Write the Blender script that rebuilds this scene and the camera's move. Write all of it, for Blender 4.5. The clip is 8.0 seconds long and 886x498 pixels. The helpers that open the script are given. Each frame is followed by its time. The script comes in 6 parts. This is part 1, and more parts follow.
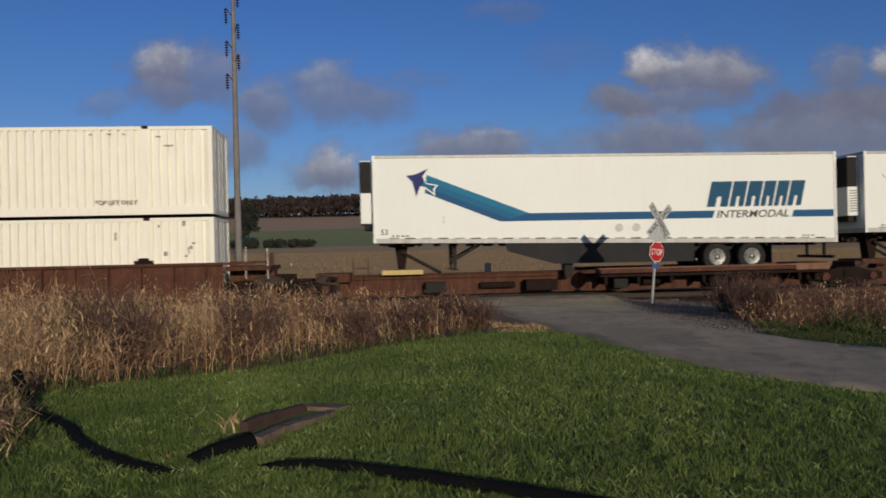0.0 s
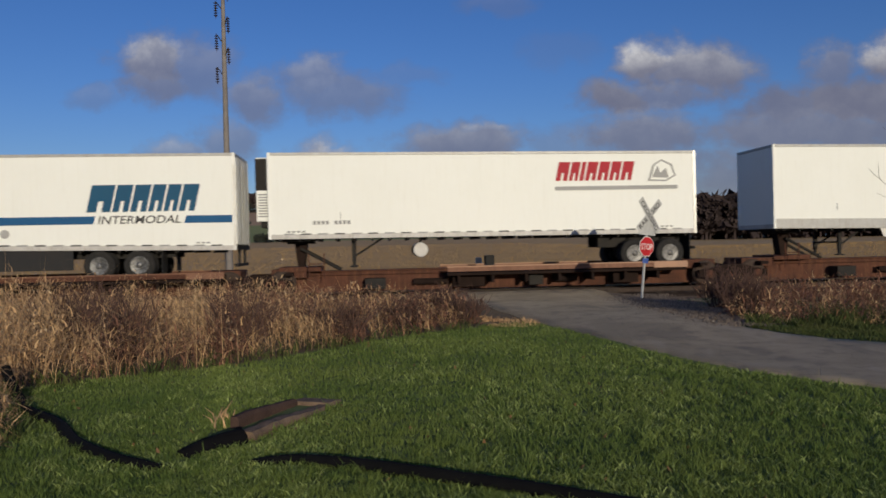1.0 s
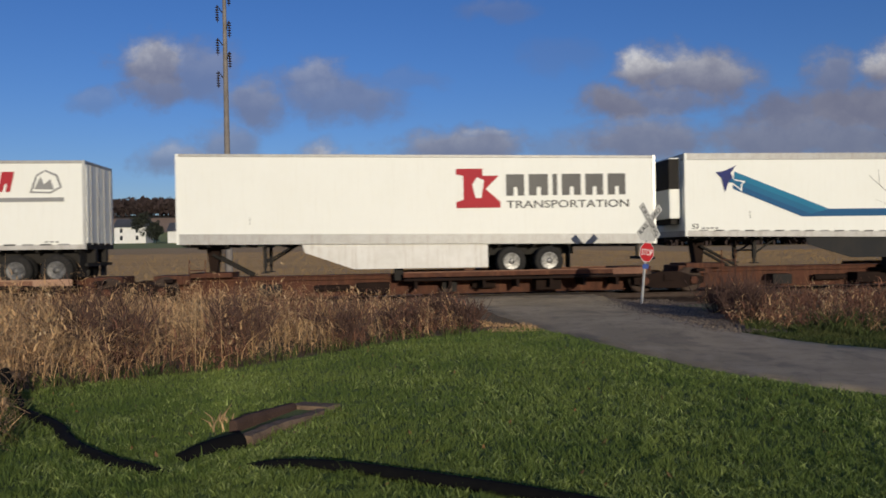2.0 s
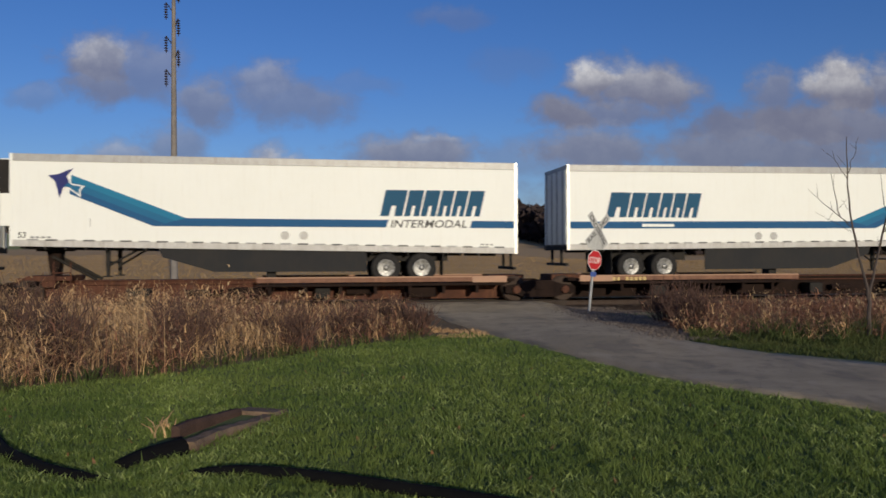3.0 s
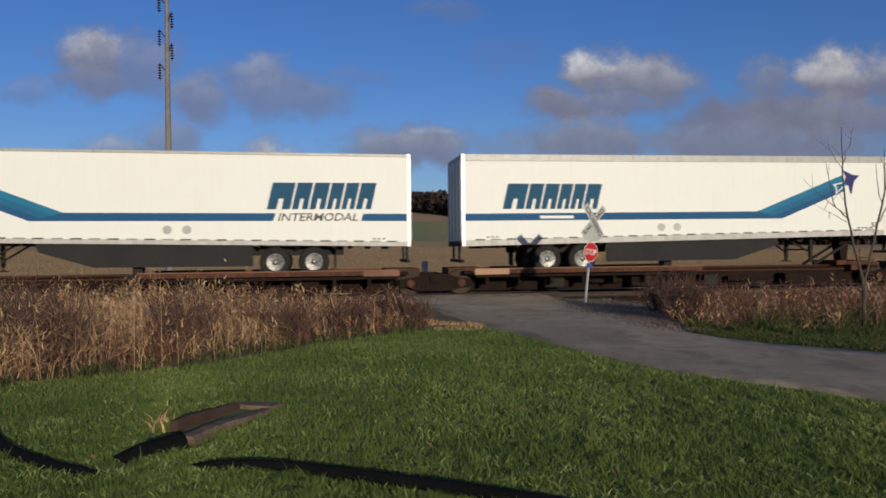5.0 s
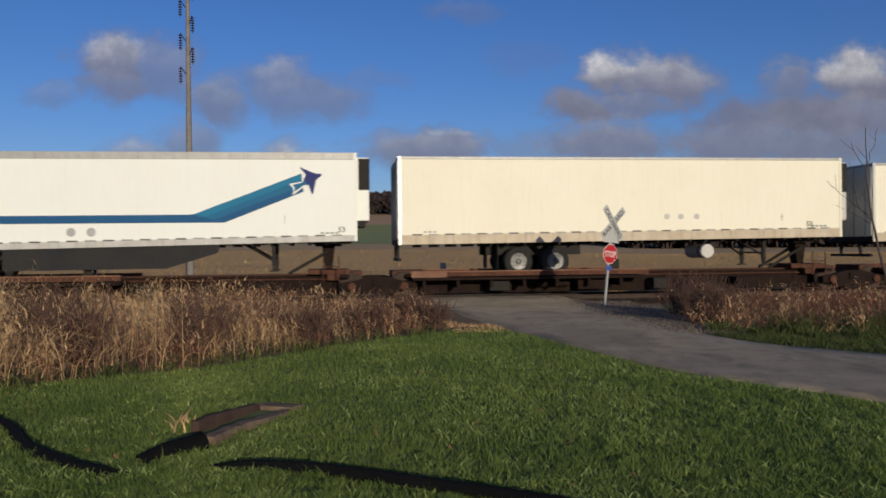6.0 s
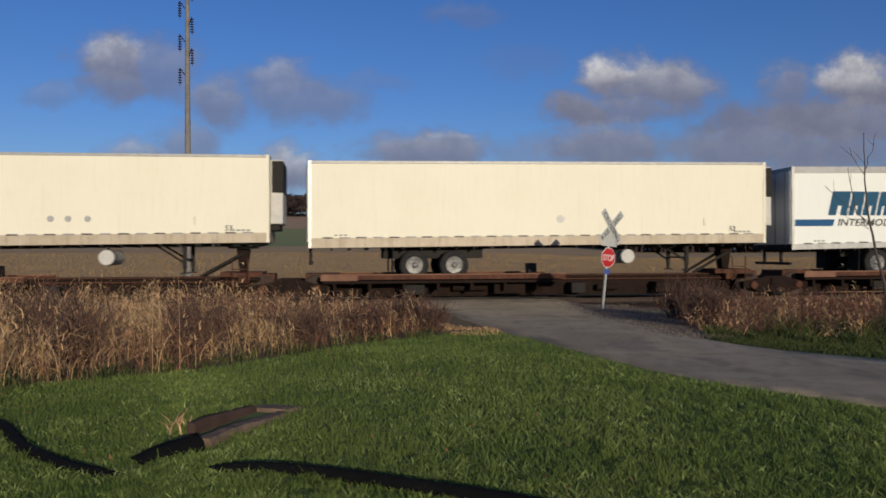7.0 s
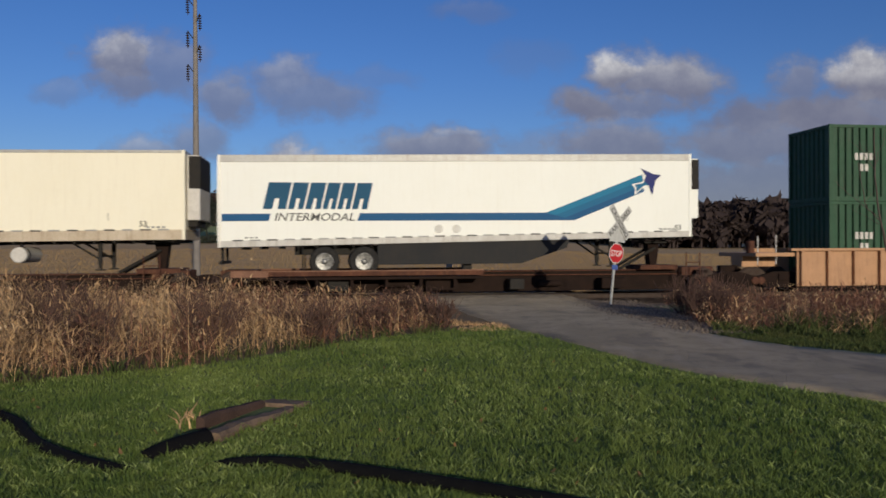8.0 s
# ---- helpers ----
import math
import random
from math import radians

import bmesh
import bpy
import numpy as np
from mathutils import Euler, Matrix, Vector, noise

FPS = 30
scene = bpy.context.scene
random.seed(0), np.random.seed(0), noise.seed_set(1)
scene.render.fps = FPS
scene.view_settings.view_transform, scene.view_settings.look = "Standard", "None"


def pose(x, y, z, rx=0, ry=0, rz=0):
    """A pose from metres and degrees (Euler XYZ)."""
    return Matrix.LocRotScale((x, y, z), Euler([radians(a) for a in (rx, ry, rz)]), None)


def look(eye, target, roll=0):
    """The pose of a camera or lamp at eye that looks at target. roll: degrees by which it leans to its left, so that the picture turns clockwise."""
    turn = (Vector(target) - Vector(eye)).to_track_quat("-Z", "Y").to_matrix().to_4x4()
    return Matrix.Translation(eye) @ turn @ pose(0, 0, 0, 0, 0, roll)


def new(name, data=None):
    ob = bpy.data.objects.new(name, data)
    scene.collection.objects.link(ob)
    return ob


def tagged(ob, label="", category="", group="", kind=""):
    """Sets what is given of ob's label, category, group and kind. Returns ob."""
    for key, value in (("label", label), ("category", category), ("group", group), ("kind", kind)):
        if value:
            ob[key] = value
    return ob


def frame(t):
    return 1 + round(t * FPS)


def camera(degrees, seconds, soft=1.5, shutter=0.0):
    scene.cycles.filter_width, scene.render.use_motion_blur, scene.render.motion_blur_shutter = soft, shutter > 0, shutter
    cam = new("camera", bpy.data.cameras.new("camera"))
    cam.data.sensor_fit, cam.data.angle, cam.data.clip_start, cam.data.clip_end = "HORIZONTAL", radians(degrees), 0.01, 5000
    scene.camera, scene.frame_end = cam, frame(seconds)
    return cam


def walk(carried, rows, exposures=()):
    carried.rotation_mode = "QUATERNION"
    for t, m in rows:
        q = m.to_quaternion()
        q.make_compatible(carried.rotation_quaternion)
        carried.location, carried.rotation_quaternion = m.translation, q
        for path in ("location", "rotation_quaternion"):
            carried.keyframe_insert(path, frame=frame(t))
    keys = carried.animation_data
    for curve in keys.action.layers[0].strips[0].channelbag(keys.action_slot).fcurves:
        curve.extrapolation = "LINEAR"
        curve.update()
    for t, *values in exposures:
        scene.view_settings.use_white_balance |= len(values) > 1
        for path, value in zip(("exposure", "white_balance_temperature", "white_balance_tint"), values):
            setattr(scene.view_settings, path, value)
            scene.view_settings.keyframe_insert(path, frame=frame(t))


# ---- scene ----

# ------------------------------------------------------------ camera
cam = camera(60.0, 8.0, 1.7, 0.1)
PATH = [
    (0, pose(-0.005, 0.005, 1.648, 90.082, 1.287, 2.643)),
    (0.5, pose(0.006, -0.026, 1.655, 89.613, 1.237, 2.033)),
    (1, pose(0.004, -0.014, 1.654, 89.656, 1.283, 1.977)),
    (1.2, pose(0.002, -0.005, 1.651, 89.513, 1.338, 2.203)),
    (2.3, pose(0.003, -0.005, 1.648, 90.202, 0.631, 1.571)),
    (2.5, pose(0.000, 0.000, 1.650, 90.250, 0.500, 0.000)),
    (3, pose(-0.009, 0.024, 1.639, 90.417, 0.169, -1.754)),
    (3.5, pose(-0.018, 0.034, 1.635, 90.341, -0.142, -1.994)),
    (4, pose(-0.018, 0.026, 1.637, 90.013, -0.450, -2.475)),
    (4.2, pose(-0.019, 0.024, 1.644, 89.849, -0.366, -2.514)),
    (5.3, pose(-0.023, 0.022, 1.637, 89.872, 0.714, -1.969)),
    (5.5, pose(-0.035, 0.044, 1.632, 89.818, 0.498, -1.783)),
    (6, pose(-0.032, 0.027, 1.638, 90.031, 0.521, -0.706)),
    (6.5, pose(-0.028, 0.036, 1.634, 90.212, 0.388, -0.824)),
    (7, pose(-0.026, 0.038, 1.636, 90.236, 0.194, -0.831)),
    (7.5, pose(-0.028, 0.036, 1.628, 90.246, 0.090, -0.846)),
    (8, pose(-0.029, 0.036, 1.629, 89.939, 0.246, -0.264)),
]
EXPOSURE = 0.0
walk(cam, PATH, [(0, EXPOSURE - 0.22), (0.5, EXPOSURE - 0.14), (1, EXPOSURE - 0.1), (2.5, EXPOSURE), (8, EXPOSURE)])

# ------------------------------------------------------------ sun and sky
SUN = Vector((0.305, -0.939, 0.185)).normalized()
sun = new("sun", bpy.data.lights.new("sun", "SUN"))
sun.data.energy, sun.data.angle, sun.data.color = 3.2, radians(0.6), (1.0, 0.89, 0.70)
sun.matrix_world = look((30, -30, 30), Vector((30, -30, 30)) - SUN)


class Nodes:
    """Short hand for building a node tree."""

    def __init__(self, tree):
        self.t = tree
        tree.nodes.clear()

    def add(self, kind, **kw):
        n = self.t.nodes.new(kind)
        for k, v in kw.items():
            if k == "operation":
                n.operation = v
            elif k == "blend_type":
                n.blend_type = v
            elif k == "data_type":
                n.data_type = v
        return n

    def put(self, sock, v):
        if isinstance(v, bpy.types.NodeSocket):
            self.t.links.new(v, sock)
        elif v is not None:
            sock.default_value = v

    def math(self, op, a, b=None, clamp=False):
        n = self.add("ShaderNodeMath", operation=op)
        n.use_clamp = clamp
        self.put(n.inputs[0], a)
        self.put(n.inputs[1], b)
        return n.outputs[0]

    def vec(self, op, a, b=None):
        n = self.add("ShaderNodeVectorMath", operation=op)
        self.put(n.inputs[0], a)
        self.put(n.inputs[1], b)
        return n.outputs["Value"] if op in ("LENGTH", "DOT_PRODUCT") else n.outputs[0]

    def mix(self, fac, a, b, blend="MIX"):
        n = self.add("ShaderNodeMix", data_type="RGBA", blend_type=blend)
        self.put(n.inputs[0], fac)
        self.put(n.inputs[6], a)
        self.put(n.inputs[7], b)
        return n.outputs[2]

    def noise(self, coord, scale, detail=4.0, rough=0.55, dist=0.0):
        n = self.add("ShaderNodeTexNoise")
        self.put(n.inputs["Vector"], coord)
        n.inputs["Scale"].default_value = scale
        n.inputs["Detail"].default_value = detail
        n.inputs["Roughness"].default_value = rough
        n.inputs["Distortion"].default_value = dist
        return n.outputs[0]

    def ramp(self, v, lo, hi, a=0.0, b=1.0, smooth=True):
        n = self.add("ShaderNodeMapRange")
        n.interpolation_type = "SMOOTHSTEP" if smooth else "LINEAR"
        self.put(n.inputs[0], v)
        for i, x in enumerate((lo, hi, a, b)):
            n.inputs[i + 1].default_value = x
        return n.outputs[0]


def rgb(r, g, b):
    return (r, g, b, 1.0)


def make_sky():
    world = bpy.data.worlds.new("sky")
    world.use_nodes = True
    scene.world = world
    n = Nodes(world.node_tree)
    sky = n.add("ShaderNodeTexSky")
    sky.sky_type, sky.sun_disc = "NISHITA", False
    sky.sun_elevation = math.asin(SUN.z)
    sky.sun_rotation = math.atan2(SUN.x, SUN.y)
    sky.air_density, sky.dust_density, sky.ozone_density = 1.0, 0.3, 3.0
    hsv = n.add("ShaderNodeHueSaturation")
    hsv.inputs["Saturation"].default_value = 1.15
    n.put(hsv.inputs["Color"], sky.outputs[0])
    way = n.add("ShaderNodeTexCoord").outputs["Generated"]
    sep = n.add("ShaderNodeSeparateXYZ")
    n.put(sep.inputs[0], way)
    ahead = n.math("MAXIMUM", sep.outputs[1], 0.05)
    u, v = n.math("DIVIDE", sep.outputs[0], ahead), n.math("DIVIDE", sep.outputs[2], ahead)
    flat = n.add("ShaderNodeCombineXYZ")
    n.put(flat.inputs[0], u), n.put(flat.inputs[1], v)
    off = n.add("ShaderNodeCombineXYZ")
    for k, seed in enumerate(((0.0, 0.0, 0.0), (7.0, 3.0, 0.0))):
        wob = n.noise(n.vec("ADD", flat.outputs[0], seed), 16.0, 5.0, 0.55)
        n.put(off.inputs[k], n.math("MULTIPLY", n.math("SUBTRACT", wob, 0.5), (0.07, 0.05)[k]))
    spot = n.vec("ADD", flat.outputs[0], off.outputs[0])
    rag = n.math("SUBTRACT", n.noise(n.vec("MULTIPLY", flat.outputs[0], (1.0, 1.4, 0.0)), 19.0, 7.0, 0.6), 0.5)
    rag = n.math("MULTIPLY", rag, 1.3)
    cover, shade = None, None
    # banks of cumulus: centre across and up, half width, half height, density, light on the top
    for cu, cv, a, b, k, bright in CLOUDS_WEST + CLOUDS_EAST:
        a, b, cv = a * 1.42, b * 1.42, cv - 0.010
        d = n.vec("LENGTH", n.vec("MULTIPLY", n.vec("SUBTRACT", spot, (cu, cv, 0)), (1 / a, 1 / b, 0)))
        m = n.math("MULTIPLY", n.ramp(n.math("ADD", d, rag), 1.18, 0.42), k)
        s = n.math("MULTIPLY", m, n.ramp(n.math("SUBTRACT", v, cv), -0.45 * b, 0.65 * b, 0.08, bright))
        cover = m if cover is None else n.math("MAXIMUM", cover, m)
        shade = s if shade is None else n.math("MAXIMUM", shade, s)
    # the rest of the sky: scattered cloud of the same sort
    wide = n.ramp(n.noise(way, 3.0, 6.0, 0.6), 0.52, 0.66)
    outside = n.math("MAXIMUM", n.ramp(n.math("ABSOLUTE", u), 0.75, 1.0), n.ramp(v, 0.42, 0.6))
    outside = n.math("MAXIMUM", outside, n.ramp(sep.outputs[1], 0.2, 0.05))
    rest = n.math("MULTIPLY", n.math("MULTIPLY", wide, outside), n.ramp(sep.outputs[2], 0.0, 0.1))
    cover = n.math("MAXIMUM", cover, rest)
    shade = n.math("MAXIMUM", shade, n.math("MULTIPLY", rest, 0.6))
    lump = n.noise(flat.outputs[0], 26.0, 4.0, 0.6)
    lit = n.math("MULTIPLY", shade, n.ramp(lump, 0.3, 0.7, 0.45, 1.1), True)
    cloud = n.mix(lit, rgb(*CLOUD_DARK), rgb(*CLOUD_LIT))
    back = n.add("ShaderNodeBackground")
    back.inputs["Strength"].default_value = SKY_STRENGTH
    blue = n.mix(1.0, hsv.outputs[0], rgb(*SKY_TINT), "MULTIPLY")
    n.put(back.inputs["Color"], n.mix(cover, blue, cloud))
    out = n.add("ShaderNodeOutputWorld")
    n.put(out.inputs[0], back.outputs[0])


SKY_STRENGTH = 0.088
SKY_TINT = (0.73, 0.785, 1.17)
CLOUD_DARK, CLOUD_LIT = (1.70, 1.74, 2.50), (6.9, 6.8, 6.9)
CLOUDS_WEST = [
    (-0.417, 0.259, 0.046, 0.034, 0.85, 0.85), (-0.350, 0.250, 0.044, 0.034, 0.60, 0.45), (-0.417, 0.230, 0.044, 0.021, 0.75, 0.25),
    (-0.274, 0.209, 0.035, 0.031, 0.70, 0.55), (-0.199, 0.236, 0.038, 0.025, 0.65, 0.70), (-0.166, 0.210, 0.068, 0.028, 0.62, 0.40),
    (-0.083, 0.231, 0.044, 0.013, 0.22, 0.50), (-0.491, 0.213, 0.033, 0.012, 0.35, 0.70), (-0.388, 0.139, 0.041, 0.016, 0.60, 0.80),
    (-0.317, 0.152, 0.038, 0.027, 0.62, 0.45), (-0.175, 0.132, 0.019, 0.010, 0.70, 0.95), (-0.004, 0.142, 0.082, 0.021, 0.82, 0.40),
    (0.026, 0.156, 0.034, 0.010, 0.75, 0.75), (-0.195, 0.117, 0.046, 0.024, 0.85, 0.90), (-0.222, 0.104, 0.022, 0.012, 0.70, 0.30),
]
CLOUDS_EAST = [
    (0.230, 0.234, 0.034, 0.021, 0.95, 1.15), (0.286, 0.225, 0.072, 0.032, 0.90, 0.60), (0.191, 0.194, 0.043, 0.021, 0.92, 0.20),
    (0.270, 0.195, 0.052, 0.016, 0.75, 0.25), (0.219, 0.146, 0.065, 0.032, 0.82, 0.35), (0.565, 0.231, 0.049, 0.034, 0.97, 1.15),
    (0.467, 0.222, 0.035, 0.025, 0.72, 0.40), (0.505, 0.181, 0.085, 0.031, 0.92, 0.12), (0.421, 0.170, 0.070, 0.024, 0.85, 0.06),
    (0.575, 0.180, 0.077, 0.029, 0.86, 0.20), (0.464, 0.141, 0.147, 0.028, 0.82, 0.18), (0.632, 0.232, 0.037, 0.032, 0.85, 0.60),
    (0.123, 0.260, 0.041, 0.019, 0.15, 0.40), (0.041, 0.321, 0.037, 0.013, 0.28, 0.60), (0.124, 0.133, 0.052, 0.022, 0.40, 0.40),
    (0.450, 0.090, 0.220, 0.036, 0.75, 0.15),
]
make_sky()

# ------------------------------------------------------------ materials


def surface(name, base, other=None, rough=0.6, metal=0.0, scale=6.0, fine=60.0, bump=0.15, amount=0.5, streak=None, spread=0.0, dirt=None, spec=0.5, thin=0.0):
    """A procedural material: two colours mixed by noise at two scales, fine relief, optional vertical streaks of dirt,
    a spread of brightness from piece to piece."""
    m = bpy.data.materials.new(name)
    m.use_nodes = True
    n = Nodes(m.node_tree)
    other = other or tuple(c * 0.8 for c in base)
    at = n.add("ShaderNodeTexCoord").outputs["Object"]
    big, small = n.noise(at, scale, 5.0, 0.6), n.noise(at, fine, 3.0, 0.6)
    f = n.math("ADD", n.math("MULTIPLY", n.ramp(big, 0.35, 0.65), amount), n.math("MULTIPLY", n.ramp(small, 0.3, 0.7), 1 - amount))
    col = n.mix(f, rgb(*base), rgb(*other))
    if streak:
        st = n.noise(n.vec("MULTIPLY", at, (5.0, 1.0, 0.35)), 2.2, 5.0, 0.65)
        col = n.mix(n.math("MULTIPLY", n.ramp(st, 0.48, 0.72), dirt or 0.4), col, rgb(*streak))
    if spread:
        isl = n.add("ShaderNodeNewGeometry").outputs["Random Per Island"]
        col = n.mix(1.0, col, n.mix(isl, rgb(1 - spread, 1 - spread, 1 - spread), rgb(1 + spread, 1 + spread * 0.9, 1 + spread * 0.7)), "MULTIPLY")
    b = n.add("ShaderNodeBsdfPrincipled")
    n.put(b.inputs["Base Color"], col)
    n.put(b.inputs["Roughness"], n.ramp(small, 0.2, 0.8, max(rough - 0.08, 0.03), min(rough + 0.1, 1.0)))
    b.inputs["Metallic"].default_value = metal
    b.inputs["Specular IOR Level"].default_value = spec
    if bump:
        bp = n.add("ShaderNodeBump")
        bp.inputs["Strength"].default_value = bump
        bp.inputs["Distance"].default_value = 0.01
        n.put(bp.inputs["Height"], small)
        n.put(b.inputs["Normal"], bp.outputs[0])
    o = n.add("ShaderNodeOutputMaterial")
    if thin:
        glow, mix = n.add("ShaderNodeBsdfTranslucent"), n.add("ShaderNodeMixShader")
        n.put(glow.inputs["Color"], col)
        mix.inputs[0].default_value = thin
        n.put(mix.inputs[1], b.outputs[0])
        n.put(mix.inputs[2], glow.outputs[0])
        n.put(o.inputs[0], mix.outputs[0])
    else:
        n.put(o.inputs[0], b.outputs[0])
    return m


WHITE = surface("white_trailer_skin", (0.81, 0.818, 0.765), (0.79, 0.795, 0.735), 0.6, 0, 0.5, 7, 0.02, 0.7, (0.62, 0.59, 0.50), dirt=0.12)
CREAM = surface("cream_trailer_skin", (0.83, 0.785, 0.635), (0.80, 0.75, 0.595), 0.65, 0, 0.5, 7, 0.02, 0.7, (0.60, 0.53, 0.40), dirt=0.14)
CONT = surface("cream_container_steel", (0.90, 0.865, 0.75), (0.86, 0.815, 0.69), 0.55, 0, 1.2, 14, 0.04, 0.5, (0.45, 0.31, 0.19), dirt=0.14)
GREEN = surface("green_container_steel", (0.012, 0.070, 0.030), (0.0095, 0.050, 0.022), 0.55, 0, 1.2, 14, 0.06, 0.5, (0.08, 0.095, 0.065), dirt=0.3, spec=0.35)
ALU = surface("dull_aluminium", (0.52, 0.52, 0.50), (0.40, 0.39, 0.37), 0.42, 0.7, 3, 40, 0.08, 0.5, (0.25, 0.22, 0.19), dirt=0.4)
GREYRAIL = surface("grey_painted_rail", (0.42, 0.42, 0.41), (0.33, 0.32, 0.30), 0.5, 0.2, 3, 40, 0.08, 0.5, (0.22, 0.18, 0.14), dirt=0.4)
BLACK = surface("black_steel", (0.014, 0.013, 0.0125), (0.026, 0.022, 0.018), 0.75, 0.0, 4, 50, 0.15, spec=0.25)
DARK = surface("dark_panel", (0.024, 0.025, 0.027), (0.034, 0.032, 0.030), 0.85, 0, 0.8, 12, 0.02, 0.7, (0.040, 0.035, 0.030), dirt=0.3, spec=0.2)
TYRE = surface("tyre_rubber", (0.014, 0.014, 0.014), (0.035, 0.032, 0.029), 0.9, 0, 8, 70, 0.25, spec=0.25)
RIM = surface("polished_rim", (0.24, 0.24, 0.235), (0.06, 0.058, 0.056), 0.42, 0.7, 9, 50, 0.05, 0.6, (0.04, 0.036, 0.032), dirt=0.6)
STEELRIM = surface("dull_steel_rim", (0.09, 0.087, 0.083), (0.20, 0.195, 0.19), 0.5, 0.6, 7, 50, 0.05, 0.6, (0.03, 0.028, 0.025), dirt=0.6)
RUST = surface("rusty_brown_steel", (0.115, 0.046, 0.028), (0.05, 0.024, 0.017), 0.88, 0.0, 2.5, 40, 0.3, 0.5, (0.19, 0.09, 0.048), dirt=0.5, spec=0.2)
# Near-black: grime together with the underframe's shade, both put into the colour
RUSTSHADE = surface("grimy_shaded_brown_steel", (0.012, 0.0075, 0.0062), (0.024, 0.0135, 0.010), 0.9, 0.0, 2.5, 40, 0.3, spec=0.15)
LIP = surface("faded_brown_beam", (0.25, 0.125, 0.075), (0.15, 0.07, 0.042), 0.8, 0.05, 1.2, 30, 0.3, 0.5, (0.07, 0.035, 0.025), dirt=0.5)
# Paler brown: sunlight along the deck edges is put into this colour
EDGE = surface("sunlit_deck_edge", (0.42, 0.24, 0.15), (0.34, 0.21, 0.14), 0.75, 0.05, 2.0, 30, 0.3)
ORANGE = surface("orange_well_car_paint", (0.46, 0.25, 0.125), (0.37, 0.195, 0.095), 0.6, 0, 2.0, 30, 0.12, 0.5, (0.18, 0.09, 0.05), dirt=0.45)
YELLOW = surface("faded_yellow_paint", (0.58, 0.42, 0.12), (0.50, 0.38, 0.16), 0.6, 0, 4.0, 30, 0.1, 0.5, (0.2, 0.12, 0.06), dirt=0.4)
PALE = surface("pale_grey_paint", (0.62, 0.60, 0.56), (0.45, 0.42, 0.38), 0.6, 0, 4.0, 30, 0.1)
BLUE = surface("blue_vinyl", (0.004, 0.072, 0.19), (0.005, 0.085, 0.21), 0.75, 0, 1.0, 30, 0.0)
BLUELIT = surface("light_blue_vinyl", (0.006, 0.15, 0.28), (0.008, 0.17, 0.30), 0.75, 0, 1.0, 30, 0.0)
BLUEMID = surface("mid_blue_vinyl", (0.005, 0.11, 0.235), (0.006, 0.125, 0.25), 0.75, 0, 1.0, 30, 0.0)
NAVY = surface("navy_vinyl", (0.018, 0.02, 0.12), (0.02, 0.03, 0.16), 0.75, 0, 1.0, 30, 0.0)
TEAL = surface("teal_blue_lettering", (0.004, 0.062, 0.13), (0.005, 0.075, 0.15), 0.75, 0, 1.0, 30, 0.0)
RED = surface("red_vinyl", (0.42, 0.018, 0.03), (0.36, 0.02, 0.03), 0.75, 0, 1.0, 30, 0.0)
INK = surface("black_lettering", (0.02, 0.02, 0.022), (0.04, 0.04, 0.04), 0.5, 0, 1.0, 30, 0.0)
GREYINK = surface("grey_lettering", (0.22, 0.22, 0.22), (0.28, 0.28, 0.27), 0.5, 0, 1.0, 30, 0.0)
SIGNRED = surface("sign_red", (0.50, 0.02, 0.025), (0.42, 0.02, 0.025), 0.4, 0, 4.0, 60, 0.02)
SIGNWHITE = surface("sign_white", (0.78, 0.78, 0.75), (0.66, 0.66, 0.62), 0.45, 0, 5.0, 60, 0.02, 0.6, (0.45, 0.42, 0.38), dirt=0.4)
BLADE = surface("weathered_sign_white", (0.52, 0.52, 0.50), (0.40, 0.40, 0.38), 0.55, 0, 5.0, 60, 0.03, 0.6, (0.28, 0.26, 0.24), dirt=0.5)
SIGNBLUE = surface("sign_blue", (0.05, 0.09, 0.30), (0.07, 0.12, 0.34), 0.45, 0, 5.0, 60, 0.02)
GALV = surface("galvanised_post", (0.60, 0.60, 0.58), (0.45, 0.45, 0.43), 0.5, 0.4, 6.0, 60, 0.1)
POLEWOOD = surface("weathered_pole_wood", (0.25, 0.225, 0.205), (0.165, 0.148, 0.135), 0.9, 0, 1.5, 25, 0.4, 0.5, (0.10, 0.085, 0.075), dirt=0.5, spec=0.2)
PORCELAIN = surface("brown_glazed_porcelain", (0.045, 0.03, 0.028), (0.06, 0.04, 0.035), 0.3, 0, 5, 40, 0.02)
TIEWOOD = surface("creosoted_timber", (0.035, 0.027, 0.022), (0.065, 0.05, 0.04), 0.9, 0, 3, 30, 0.4, spread=0.2, spec=0.2)
RAILSTEEL = surface("rail_steel", (0.045, 0.028, 0.021), (0.07, 0.052, 0.042), 0.8, 0.1, 4, 40, 0.15, spec=0.2)
BALLAST = surface("ballast_stone", (0.075, 0.050, 0.036), (0.042, 0.029, 0.021), 0.95, 0, 6, 45, 0.9, spec=0.1)
SHOULDER = surface("gravel_and_dirt", (0.26, 0.20, 0.145), (0.15, 0.117, 0.088), 0.95, 0, 1.2, 40, 0.8, 0.6, spec=0.1)
BROWNWALL = surface("stained_brown_wall", (0.085, 0.052, 0.040), (0.05, 0.032, 0.026), 0.95, 0, 4, 50, 0.4, spec=0.15)
CONCRETE = surface("weathered_concrete", (0.24, 0.165, 0.112), (0.125, 0.088, 0.062), 0.95, 0, 7, 60, 0.6, 0.6, (0.08, 0.06, 0.045), dirt=0.5, spec=0.15)
PIPE = surface("black_plastic_pipe", (0.004, 0.004, 0.005), (0.008, 0.008, 0.008), 0.95, 0, 6, 60, 0.1, spec=0.1)
